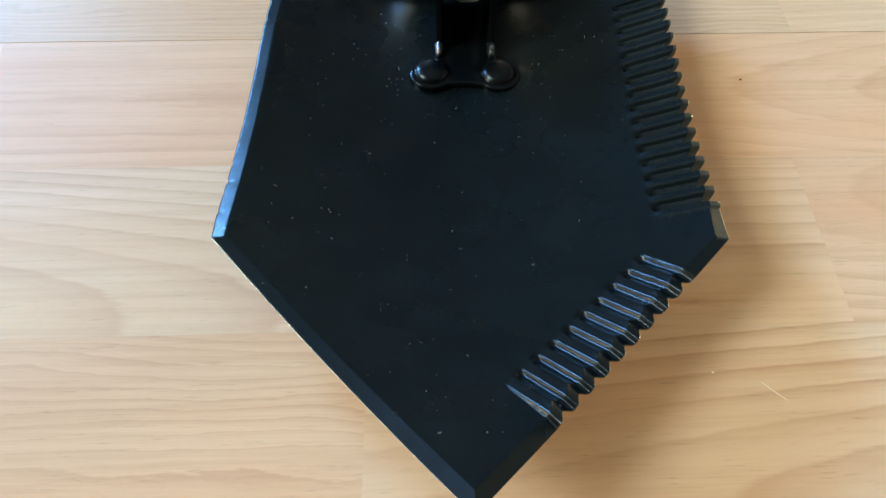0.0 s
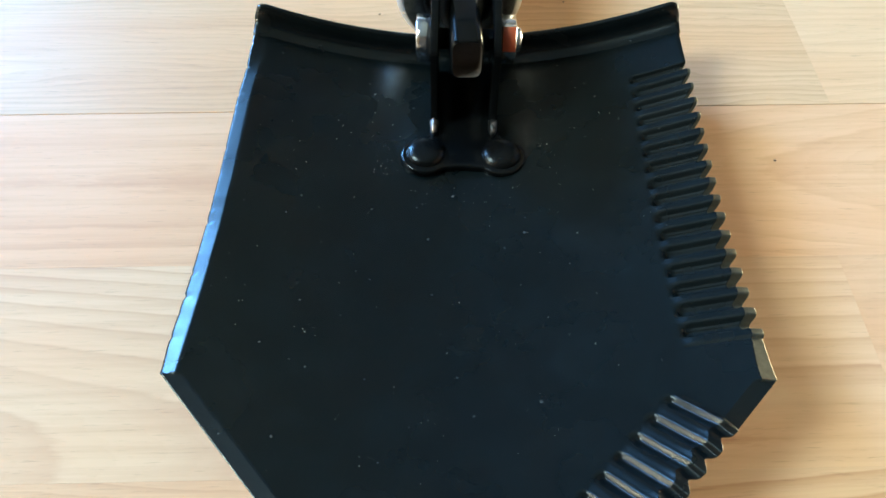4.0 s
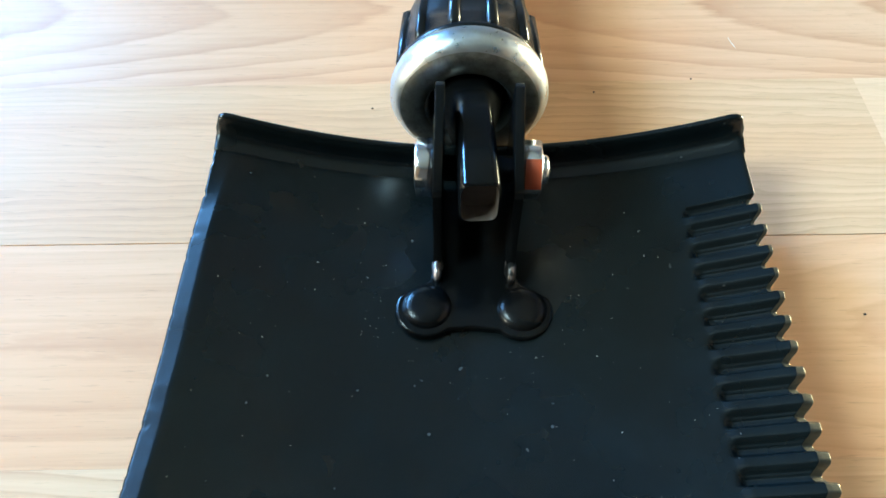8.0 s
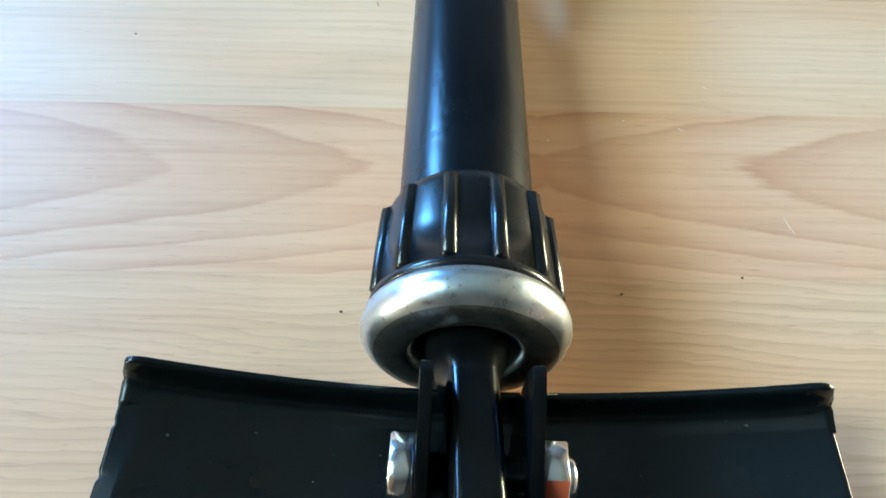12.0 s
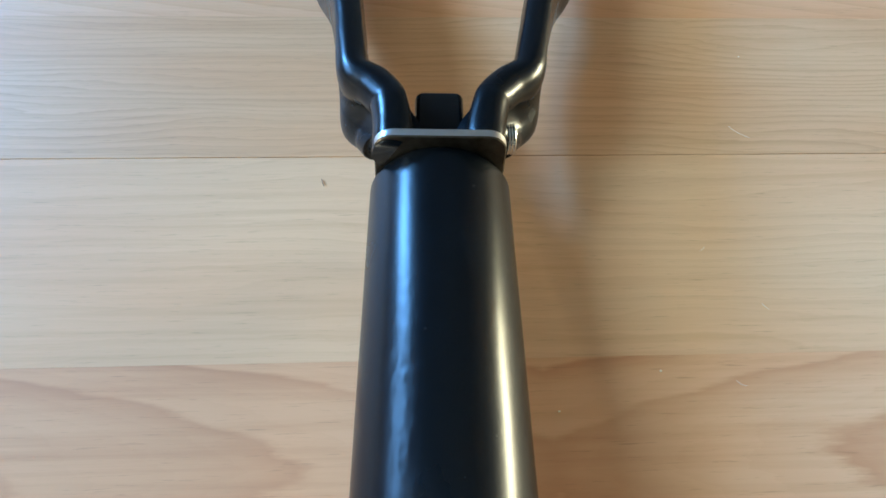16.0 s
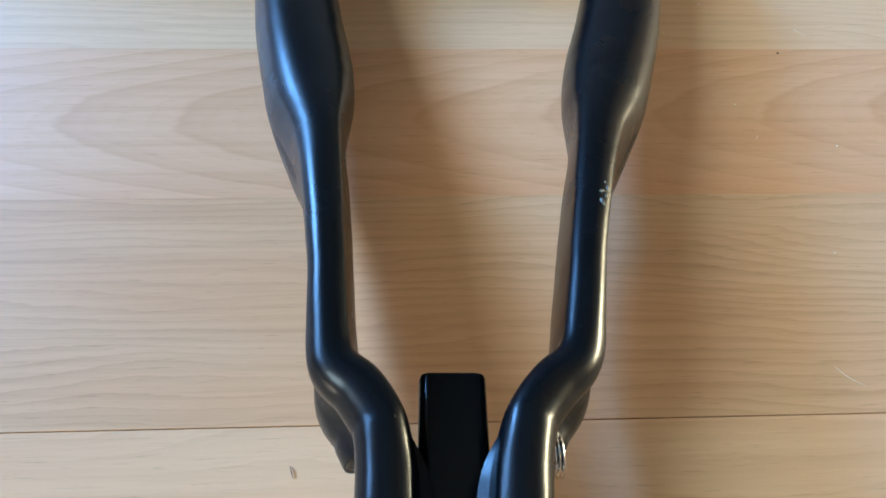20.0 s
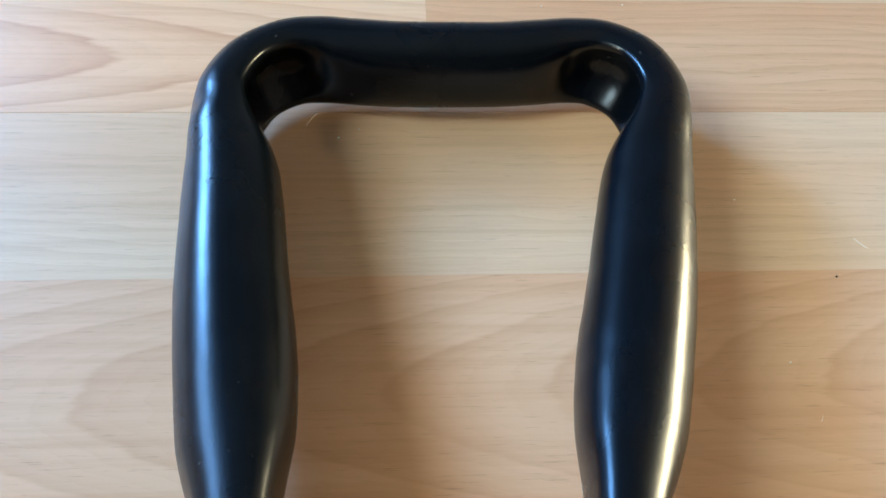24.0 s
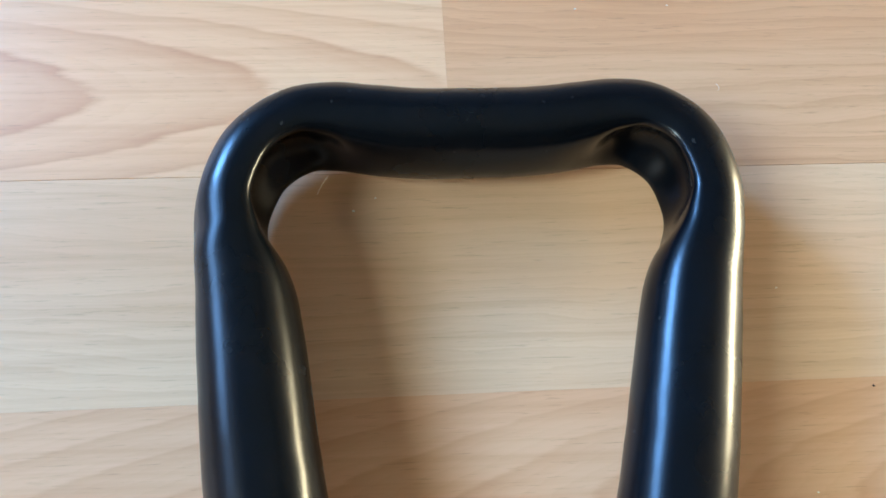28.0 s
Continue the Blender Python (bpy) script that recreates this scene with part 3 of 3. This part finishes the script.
sleeve = part("locking_sleeve", sharpen(turned_bm([(-0.0009, 0.0150), (-0.0007, 0.0211), (-0.0002, 0.0217), (0.0014, 0.0217), (0.0020, 0.0206), (0.0130, 0.0201), (0.0240, 0.0196),
                                          (0.0266, 0.0190), (0.0280, 0.0180), (0.0285, 0.0166)], 96), 40), NYLON, shaft, "black ribbed nylon locking sleeve")
for k in range(12):
    part("rib", rib_bm(17 + 30 * k), PLASTIC, sleeve)


def tube_shape(a, y):
    worn = math.exp(-((math.degrees(a) - 334) / 9) ** 2) * smoothstep(0.030, 0.050, y) * smoothstep(0.100, 0.070, y)
    return 1.0 + 0.0025 * noise.noise((math.sin(a) * 2, y * 60, math.cos(a) * 2)) + 0.006 * worn * noise.noise((a * 16, y * 420, 3.0))


part("tube", sharpen(turned_bm([(0.0270, 0.0166)] + [(0.0270 + 0.0976 * k / 150, 0.0166) for k in range(1, 151)] + [(0.1252, 0.0163), (0.1252, 0.0143), (0.1150, 0.0141)], 160, tube_shape), 40), SATIN, shaft)


def rounded(x0, x1, z0, z1, r, n=6):
    pts = []
    for cx, cz, a0 in ((x1 - r, z1 - r, 0), (x0 + r, z1 - r, 90), (x0 + r, z0 + r, 180), (x1 - r, z0 + r, 270)):
        pts += [(cx + r * math.cos(radians(a0 + 90 * k / n)), cz + r * math.sin(radians(a0 + 90 * k / n))) for k in range(n + 1)]
    return pts


plate = prism_bm(rounded(-0.0151, 0.0145, -0.0165, 0.0192, 0.0042), "y", 0.1254, 0.1280, 0.0003, 1)
for f in plate.faces:
    if f.normal.y > -0.5:
        f.material_index = 1
part("end_plate", sharpen(plate, 30), (WORN, ALU), shaft, "black end plate with bare metal rim")
stop = prism_bm(rounded(-0.0063, 0.0063, -0.0100, 0.0052, 0.0022, 4), "y", 0.1270, 0.1565, 0.0008, 2)
part("handle_stop", sharpen(stop, 45), BLACK, shaft, "black rounded stop block")

# ---- grip: one bent tube, flattened upright at the arms and the cross bar
grip_seat = Matrix.Translation((0.0032, 0.366 - 0.1744, 0.0230))
SKEW = 0.0610
# along, centre u, centre v, half width, half height, height of the centre, outward lean of the lower lobe, waist outside, waist inside
GRIP = [
    (0.00, 0.0104, -0.0020, 0.0046, 0.0095, 0.0060, -0.0036, 0.90, 0.0),
    (0.40, 0.0105, 0.0025, 0.0047, 0.0100, 0.0058, -0.0024, 1.0, 0.0),
    (0.80, 0.0108, 0.0075, 0.0048, 0.0106, 0.0052, -0.0014, 1.0, 0.0),
    (1.10, 0.0114, 0.0125, 0.0049, 0.0114, 0.0046, 0.0008, 1.0, 0.0),
    (1.35, 0.0123, 0.0158, 0.0052, 0.0120, 0.0038, 0.0024, 1.0, 0.0),
    (1.60, 0.0160, 0.0210, 0.0052, 0.0126, 0.0028, 0.0020, 0.90, 0.0),
    (1.85, 0.0211, 0.0262, 0.0048, 0.0132, 0.0016, 0.0010, 0.55, 0.0),
    (2.05, 0.0231, 0.0345, 0.0045, 0.0138, 0.0006, 0.0003, 0.25, 0.0),
    (2.30, 0.0251, 0.0480, 0.0044, 0.0143, -0.0004, 0.0002, 0.05, 0.0),
    (3.20, 0.0296, 0.0740, 0.0054, 0.0140, -0.0012, 0.0008, 0.0, 0.0),
    (3.80, 0.0321, 0.0890, 0.0070, 0.0138, -0.0020, 0.0042, 0.05, 0.0),
    (4.40, 0.0365, 0.1050, 0.0108, 0.0130, -0.0028, 0.0022, 0.0, 0.0),
    (5.00, 0.0409, 0.1200, 0.0121, 0.0126, -0.0034, 0.0, 0.0, 0.0),
    (6.00, 0.0467, 0.1430, 0.0124, 0.0122, -0.0043, 0.0, 0.0, 0.0),
    (7.00, 0.0529, 0.1720, 0.0120, 0.0123, -0.0053, 0.0, 0.0, 0.0),
    (7.50, 0.0556, 0.1840, 0.0112, 0.0128, -0.0057, 0.0, 0.0, 0.05),
    (7.90, 0.0584, 0.1945, 0.0103, 0.0134, -0.0060, 0.0, 0.0, 0.35),
    (8.30, 0.0594, 0.2058, 0.0103, 0.0136, -0.0062, 0.0, 0.0, 0.80),
    (8.70, 0.0555, 0.2188, 0.0114, 0.0134, -0.0062, 0.0, 0.0, 1.05),
    (9.10, 0.0470, 0.2262, 0.0121, 0.0133, -0.0062, 0.0, 0.0, 0.95),
    (9.50, 0.0380, 0.2277, 0.0124, 0.0132, -0.0062, 0.0, 0.0, 0.65),
    (9.90, 0.0285, 0.2270, 0.0122, 0.0131, -0.0062, 0.0, 0.0, 0.30),
    (10.4, 0.0160, 0.2260, 0.0117, 0.0130, -0.0062, 0.0, 0.0, 0.10),
    (11.0, 0.0000, 0.2258, 0.0116, 0.0130, -0.0062, 0.0, 0.0, 0.06),
]


def grip_bm():
    bm = bmesh.new()
    steps, n = 320, 96
    rows = [spline(GRIP, 11.0 * k / steps) for k in range(steps + 1)]
    path = [(r, 1) for r in rows] + [(r, -1) for r in reversed(rows[:-1])]
    centre = [(side * r[0], r[1]) for r, side in path]
    prev = None
    for i, (r, side) in enumerate(path):
        u, v, w, h, lift, lean, waist, inner = r
        a, b = centre[max(i - 1, 0)], centre[min(i + 1, len(centre) - 1)]
        tx, ty = b[0] - a[0], b[1] - a[1]
        q = math.hypot(tx, ty)
        ox, oy = ty / q, -tx / q
        ring = []
        for k in range(n):
            g = 2 * math.pi * k / n
            c, s = math.cos(g), math.sin(g)
            out = w * c
            up = h * s if h <= w else (h - w) * math.copysign(min(1.0, abs(s) * 1.6), s) + w * s
            tilt = 0.5 * (1 - s)
            if c > 1e-6 and waist > 0:
                # outer side pinched into an upper and a lower strand
                q = g / (0.5 * math.pi) if s > 0 else (2 * math.pi - g) / (0.5 * math.pi)
                f = radians(-62 + 152 * q)
                out += (w * math.cos(f) - out) * waist
                up += (math.copysign(h - w + w * math.sin(f), s) - up) * waist
                tilt += ((0.0 if s > 0 else 1.0) - tilt) * waist
            elif c <= 0:
                out *= 1 - inner * (1 - s * s) ** 1.3
            out += lean * tilt
            if side < 0 and c > -0.2 and s > 0:
                out -= 0.0011 * math.exp(-((v - 0.1985) / 0.0055) ** 2) * smoothstep(0.2, 0.75, s) * smoothstep(-0.2, 0.3, c)
            out += 0.0001 * noise.noise((u * 150 * side, v * 150, s * 2))
            ring.append(bm.verts.new((centre[i][0] + ox * out + SKEW * (centre[i][1] + oy * out), centre[i][1] + oy * out, lift + up)))
        if prev:
            for k in range(n):
                bm.faces.new((prev[k], prev[(k + 1) % n], ring[(k + 1) % n], ring[k]))
        else:
            bm.faces.new(ring)
        prev = ring
    bm.faces.new(list(reversed(prev)))
    bmesh.ops.recalc_face_normals(bm, faces=bm.faces[:])
    return bm


grip = part("grip_handle", grip_bm(), SATIN, shovel, "satin black pressed-tube grip with swollen hand holds")
grip.matrix_local = grip_seat


def spring_bm():
    bm = bmesh.new()
    prev = None
    n = 3 * 24
    for i in range(n + 1):
        a = 2 * math.pi * i / 24
        c = Vector((0.0000 + 0.0007 * i / 24, 0.0036 * math.cos(a), 0.0036 * math.sin(a)))
        out = Vector((0, math.cos(a), math.sin(a)))
        ring = [bm.verts.new(c + 0.00042 * (math.cos(g) * out + math.sin(g) * Vector((1, 0, 0)))) for g in (2 * math.pi * k / 8 for k in range(8))]
        if prev:
            for k in range(8):
                bm.faces.new((prev[k], prev[(k + 1) % 8], ring[(k + 1) % 8], ring[k]))
        prev = ring
    return bm


pin = part("pivot_pin", spring_bm(), BOLT, shovel, "threaded steel end of the handle pivot pin")
pin.matrix_local = grip_seat @ Matrix.Translation((0.0175, 0.0125, 0.0010))


def scuff_bm(spots):
    """Flat flakes of bare metal on an upward-facing rounded surface."""
    bm = bmesh.new()
    for x, y, z, rx, ry, turn in spots:
        bmesh.ops.create_icosphere(bm, subdivisions=2, radius=1.0, matrix=Matrix.Translation((x, y, z)) @ pose(0, 0, 0, 0, 0, turn) @ Matrix.Diagonal((rx, ry, 0.00012, 1)))
    for v in bm.verts:
        v.co += Vector((0.00025, 0.00025, 0)) * noise.noise(v.co * 2500)
    return bm


def on_arm(out, v):
    """A point on the crown of one arm, beside its centre line, in the shovel's own axes."""
    u = 0.0277 + 0.15 * (v - 0.062)
    return (0.0036 + u + out + SKEW * v, 0.366 - 0.1744 + v, 0.0230 + 0.0084 + math.sqrt(0.0050 ** 2 - out * out))


part("paint_chip", scuff_bm([(*on_arm(o, v), rx, ry, t) for o, v, rx, ry, t in ((0.0012, 0.0600, 0.0004, 0.0011, 12), (0.0020, 0.0618, 0.0003, 0.0006, -20), (0.0010, 0.0630, 0.0005, 0.0004, 40),
                                                                            (0.0022, 0.0640, 0.0003, 0.0008, 5), (0.0016, 0.0654, 0.0002, 0.0004, 0))]), ZINC_FACE, shovel, "small chips of bare metal in the lacquer")


def on_tube(angle, y):
    return (0.0160 * math.sin(radians(angle)), y, 0.0160 * math.cos(radians(angle)))


part("scuff", scuff_bm([(*on_tube(a, y), 0.00016, q, t) for a, y, q, t in ((-24, 0.0500, 0.0007, 30), (-20, 0.0520, 0.0004, -30), (-26, 0.0538, 0.0005, 60), (-18, 0.0560, 0.0003, 0))]), WORN, shaft, "faint scuff marks on the black tube")

# ---------------------------------------------------------------- small dirt
def hair_bm(points, r):
    bm = bmesh.new()
    prev = None
    for i, p in enumerate(points):
        q = r * (0.5 if i in (0, len(points) - 1) else 1)
        ring = [bm.verts.new((p[0] + q * math.cos(g), p[1] + q * math.sin(g) * 0.6, p[2] + q * math.sin(g))) for g in (2 * math.pi * k / 5 for k in range(5))]
        if prev:
            for k in range(5):
                bm.faces.new((prev[k], prev[(k + 1) % 5], ring[(k + 1) % 5], ring[k]))
        prev = ring
    return bm


def fibre(x, y, length, turn, curl, r=0.00007):
    pts = []
    a = radians(turn)
    px, py = x - 0.5 * length * math.cos(a), y - 0.5 * length * math.sin(a)
    for k in range(9):
        pts.append((px, py, 0.0003))
        px, py = px + length / 8 * math.cos(a), py + length / 8 * math.sin(a)
        a += radians(curl) / 8
    ob = part("lint_fibre", hair_bm(pts, r), LINT)
    return tagged(ob, "tiny pale lint fibre on the laminate floor", "lint", "lint on the floor")


def crumb(x, y, r, mat=None):
    r *= 0.75
    bm = bmesh.new()
    bmesh.ops.create_icosphere(bm, subdivisions=2, radius=1.0, matrix=Matrix.Translation((x, y, r * 0.5)) @ Matrix.Diagonal((r, r * 0.8, r * 0.6, 1)))
    for v in bm.verts:
        v.co += Vector((r, r, 0)) * 0.3 * noise.noise(v.co * 4000)
    ob = part("crumb", bm, mat or GRIT)
    if mat:
        return tagged(ob, "tiny pale crumb on the laminate floor", "crumb", "crumbs on the floor")
    return tagged(ob, "tiny dark crumb on the laminate floor", "crumb", "crumbs on the floor")


for x, y, r in ((0.1069, 0.1735, 0.0006), (0.0788, 0.2653, 0.0005), (0.0444, 0.2595, 0.0005), (-0.0307, 0.2531, 0.0005), (0.1203, 0.5226, 0.0005), (-0.112, 0.365, 0.0005)):
    crumb(x, y, r)
for x, y, r in ((0.0567, 0.6507, 0.0005), (0.0882, 0.6521, 0.0004), (-0.0164, 0.5778, 0.0006), (-0.0102, 0.5818, 0.0004), (0.0678, 0.0543, 0.0005), (0.0297, 0.3165, 0.0004), (0.0552, 0.3259, 0.0004),
                (0.1234, 0.4785, 0.0004), (0.1072, 0.4391, 0.0004), (0.1008, 0.5508, 0.0004), (0.0981, 0.497, 0.0004)):
    crumb(x, y, r, LINT)
for x, y, n, turn, curl in ((0.084, 0.0480, 0.0085, -48, 10), (0.097, 0.2835, 0.0060, -85, 20), (0.0732, 0.3218, 0.0028, -60, 60), (0.0856, 0.3426, 0.0022, -70, 40), (0.096, 0.4033, 0.0075, -62, 40),
                            (0.1316, 0.5336, 0.0048, -65, 20), (-0.0256, 0.5864, 0.0070, 70, -15), (0.0994, 0.6181, 0.0032, 40, 120),
                            (0.1003, 0.4821, 0.0018, 50, 20), (0.0743, 0.3605, 0.0020, 30, 30)):
    fibre(x, y, n, turn, curl)
dark = tagged(part("hair", hair_bm([(-0.0130, 0.3560, 0.0004), (-0.0136, 0.3590, 0.0010), (-0.0141, 0.3615, 0.0012), (-0.0139, 0.3640, 0.0004)], 0.00022), HAIR), "short dark hair lying beside the shaft", "hair")
chip = tagged(part("hair", hair_bm([(-0.0282, 0.3862, 0.0003), (-0.0278, 0.3850, 0.0006), (-0.0274, 0.3838, 0.0003)], 0.00018), HAIR), "short brown hair on the laminate floor", "hair")


def dust_bm():
    """Fine pale dust lying on the blade."""
    rnd = random.Random(5)
    bm = bmesh.new()
    made = 0
    while made < 230:
        x, y = rnd.uniform(-0.07, 0.07), rnd.uniform(-0.155, 0.043)
        if rnd.random() < 0.6:
            x, y = rnd.gauss(0, 0.020), rnd.gauss(0.004, 0.015)
        xl, xr = sides(y)
        if not xl + 0.004 < x < xr - 0.018 or (abs(x) < 0.021 and -0.010 < y < 0.045):
            continue
        r = rnd.choice((0.00003, 0.00004, 0.00005, 0.00006, 0.00010))
        t = rnd.uniform(0, 3.14)
        m = Matrix.Translation((x, y, dish(x, y) + 0.0001)) @ pose(0, 0, 0, 0, 0, math.degrees(t)) @ Matrix.Diagonal((r * rnd.choice((1, 1, 2.5)), r, 0.0001, 1))
        bmesh.ops.create_icosphere(bm, subdivisions=1, radius=1.0, matrix=m)
        made += 1
    return bm


dust = tagged(part("blade_dust", dust_bm(), LINT), "fine pale dust specks lying on the black blade", "dust", kind="stuff")
dust.matrix_world = pose(0, 0.1744, 0, 0, 0, TURN)

# ---------------------------------------------------------------- laminate floor, stave by stave
floor = tagged(part("floor", box_bm(-1.8, 2.4, -2.35, 3.15, -0.05, -0.0075), SEAM, None, smooth=False), "wood-look laminate floor of pale and pinkish staves", "floor", kind="structure")
ROW, BASE = 0.065, 0.20
KINDS = ("pale", "pink", "tan", "pale_flame", "faint_flame")
# known staves: row, from, to, look, and where its flames part: x, y from the row's middle, rings a metre to the right and to the left, spread
KNOWN = [(-4, -0.30, 0.10, "pale"), (-4, 0.10, 0.52, "pale_flame", 0.10, 0.0, 16, 0, 1800), (-3, -0.42, -0.034, "pink"), (-3, -0.034, 0.36, "pale_flame", -0.03, -0.030, 13, 0, 1500),
         (-2, -0.29, 0.1155, "pale_flame", -0.060, -0.027, 0, 20.4, 2000), (-2, 0.1155, 0.50, "faint_flame", 0.080, 0.018, 18, 0, 2200),
         (-1, -0.183, 0.40, "faint_flame", 0.049, 0.002, 20, 0, 2600), (-1, -0.58, -0.183, "pale"), (0, -0.26, 0.135, "tan"), (0, 0.135, 0.55, "pale"),
         (1, -0.36, 0.42, "pink_flame", 0.0275, 0.0065, 16.5, 17.2, 2000), (2, -0.31, 0.24, "pale"), (3, -0.28, 0.30, "tan"), (4, -0.26, 0.32, "faint_flame", -0.175, -0.001, 28.5, 0, 2500),
         (5, -0.22, 0.26, "pale"), (6, -0.37, 0.0125, "pale_flame", 0.016, -0.003, 0, 17.8, 1900), (6, 0.0125, 0.40, "pink"),
         (7, -0.30, 0.088, "pale_flame", -0.20, 0.010, 15, 0, 2000), (7, 0.088, 0.48, "pale"), (8, -0.20, 0.22, "tan")]
GAP = {0: 0.00010, 3: 0.00009, 6: 0.00005, -3: 0.00010}


def grain(me, apex, slope):
    """The growth lines of a mesh: where its flames part and the streaks a metre; rings a metre to either side and their spread."""
    for name, value in (("grain_apex", apex), ("grain_slope", slope)):
        at = me.attributes.new(name, "FLOAT_VECTOR", "POINT")
        at.data.foreach_set("vector", list(value) * len(me.vertices))


def stave_mesh(length, name, mat, lo, hi):
    """One stave with softly broken edges; lo and hi are the joint's half widths at its two long sides."""
    c = 0.00018 if max(lo, hi) > 0.00004 else 0.00001
    x, y0, y1 = length / 2 - 0.00001, -ROW / 2 + lo, ROW / 2 - hi
    vs = [(sx * x, sy, -0.008) for sx, sy in ((-1, y0), (1, y0), (1, y1), (-1, y1))]
    vs += [(sx * x, sy, -c) for sx, sy in ((-1, y0), (1, y0), (1, y1), (-1, y1))]
    vs += [(sx * x, sy, 0.0) for sx, sy in ((-1, y0 + lo), (1, y0 + lo), (1, y1 - hi), (-1, y1 - hi))]
    fs = [(8, 9, 10, 11)] + [(a + k, a + (k + 1) % 4, a + 4 + (k + 1) % 4, a + 4 + k) for a in (0, 4) for k in range(4)]
    me = bpy.data.meshes.new(name)
    me.from_pydata(vs, [], fs)
    me.materials.append(mat)
    return me


def lay_floor():
    rnd = random.Random(11)
    rest_v, rest_f = [], []
    for row in range(-39, 45):
        y = BASE + (row + 0.5) * ROW
        lo, hi = GAP.get(row, 0.000008 if row % 3 else 0.00012), GAP.get(row + 1, 0.000008 if (row + 1) % 3 else 0.00012)
        spans = sorted(k[1:] for k in KNOWN if k[0] == row)
        if spans:
            a, b = spans[0][0], spans[-1][1]
        else:
            a = b = rnd.uniform(-0.3, 0.3)
        left, right = a, b
        while left > -1.8:
            n = rnd.uniform(0.30, 0.46)
            spans.append((max(left - n, -1.8), left, None))
            left -= n
        while right < 2.4:
            n = rnd.uniform(0.30, 0.46)
            spans.append((right, min(right + n, 2.4), None))
            right += n
        for x0, x1, look_of, *flame in spans:
            if look_of is None:
                look_of = rnd.choice(KINDS)
                if look_of.endswith("flame"):
                    flame = rnd.uniform(x0, x1), rnd.uniform(-0.012, 0.012), rnd.uniform(14, 22), rnd.uniform(14, 22), rnd.uniform(1800, 2800)
            cx = (x0 + x1) / 2
            if -8 <= row <= 13 and abs(cx) < 0.85:
                ob = new("stave", stave_mesh(x1 - x0, "stave", WOODS[look_of], lo, hi))
                if flame:
                    grain(ob.data, (flame[0] - cx, flame[1], 0), flame[2:])
                else:
                    grain(ob.data, (0, 0, 350 if look_of == "tan" else 230), (0, 0, 0))
                ob.location = (cx, y, 0)
                ob.parent = floor
            else:
                me = [(cx + s * (x1 - x0 - 0.0002) / 2, y + q * (ROW - 0.0002) / 2) for s, q in ((-1, -1), (1, -1), (1, 1), (-1, 1))]
                k = len(rest_v)
                rest_v.extend([(px, py, -0.007) for px, py in me] + [(px, py, 0.0) for px, py in me])
                rest_f.extend([(k + 4, k + 5, k + 6, k + 7)] + [(k + i, k + (i + 1) % 4, k + 4 + (i + 1) % 4, k + 4 + i) for i in range(4)])
    me = bpy.data.meshes.new("far_staves")
    me.from_pydata(rest_v, [], rest_f)
    me.materials.append(WOOD_REST)
    grain(me, (0, 0, 240), (0, 0, 0))
    ob = new("far_staves", me)
    ob.parent = floor
    tagged(ob, "laminate staves over the rest of the floor", kind="stuff")


lay_floor()
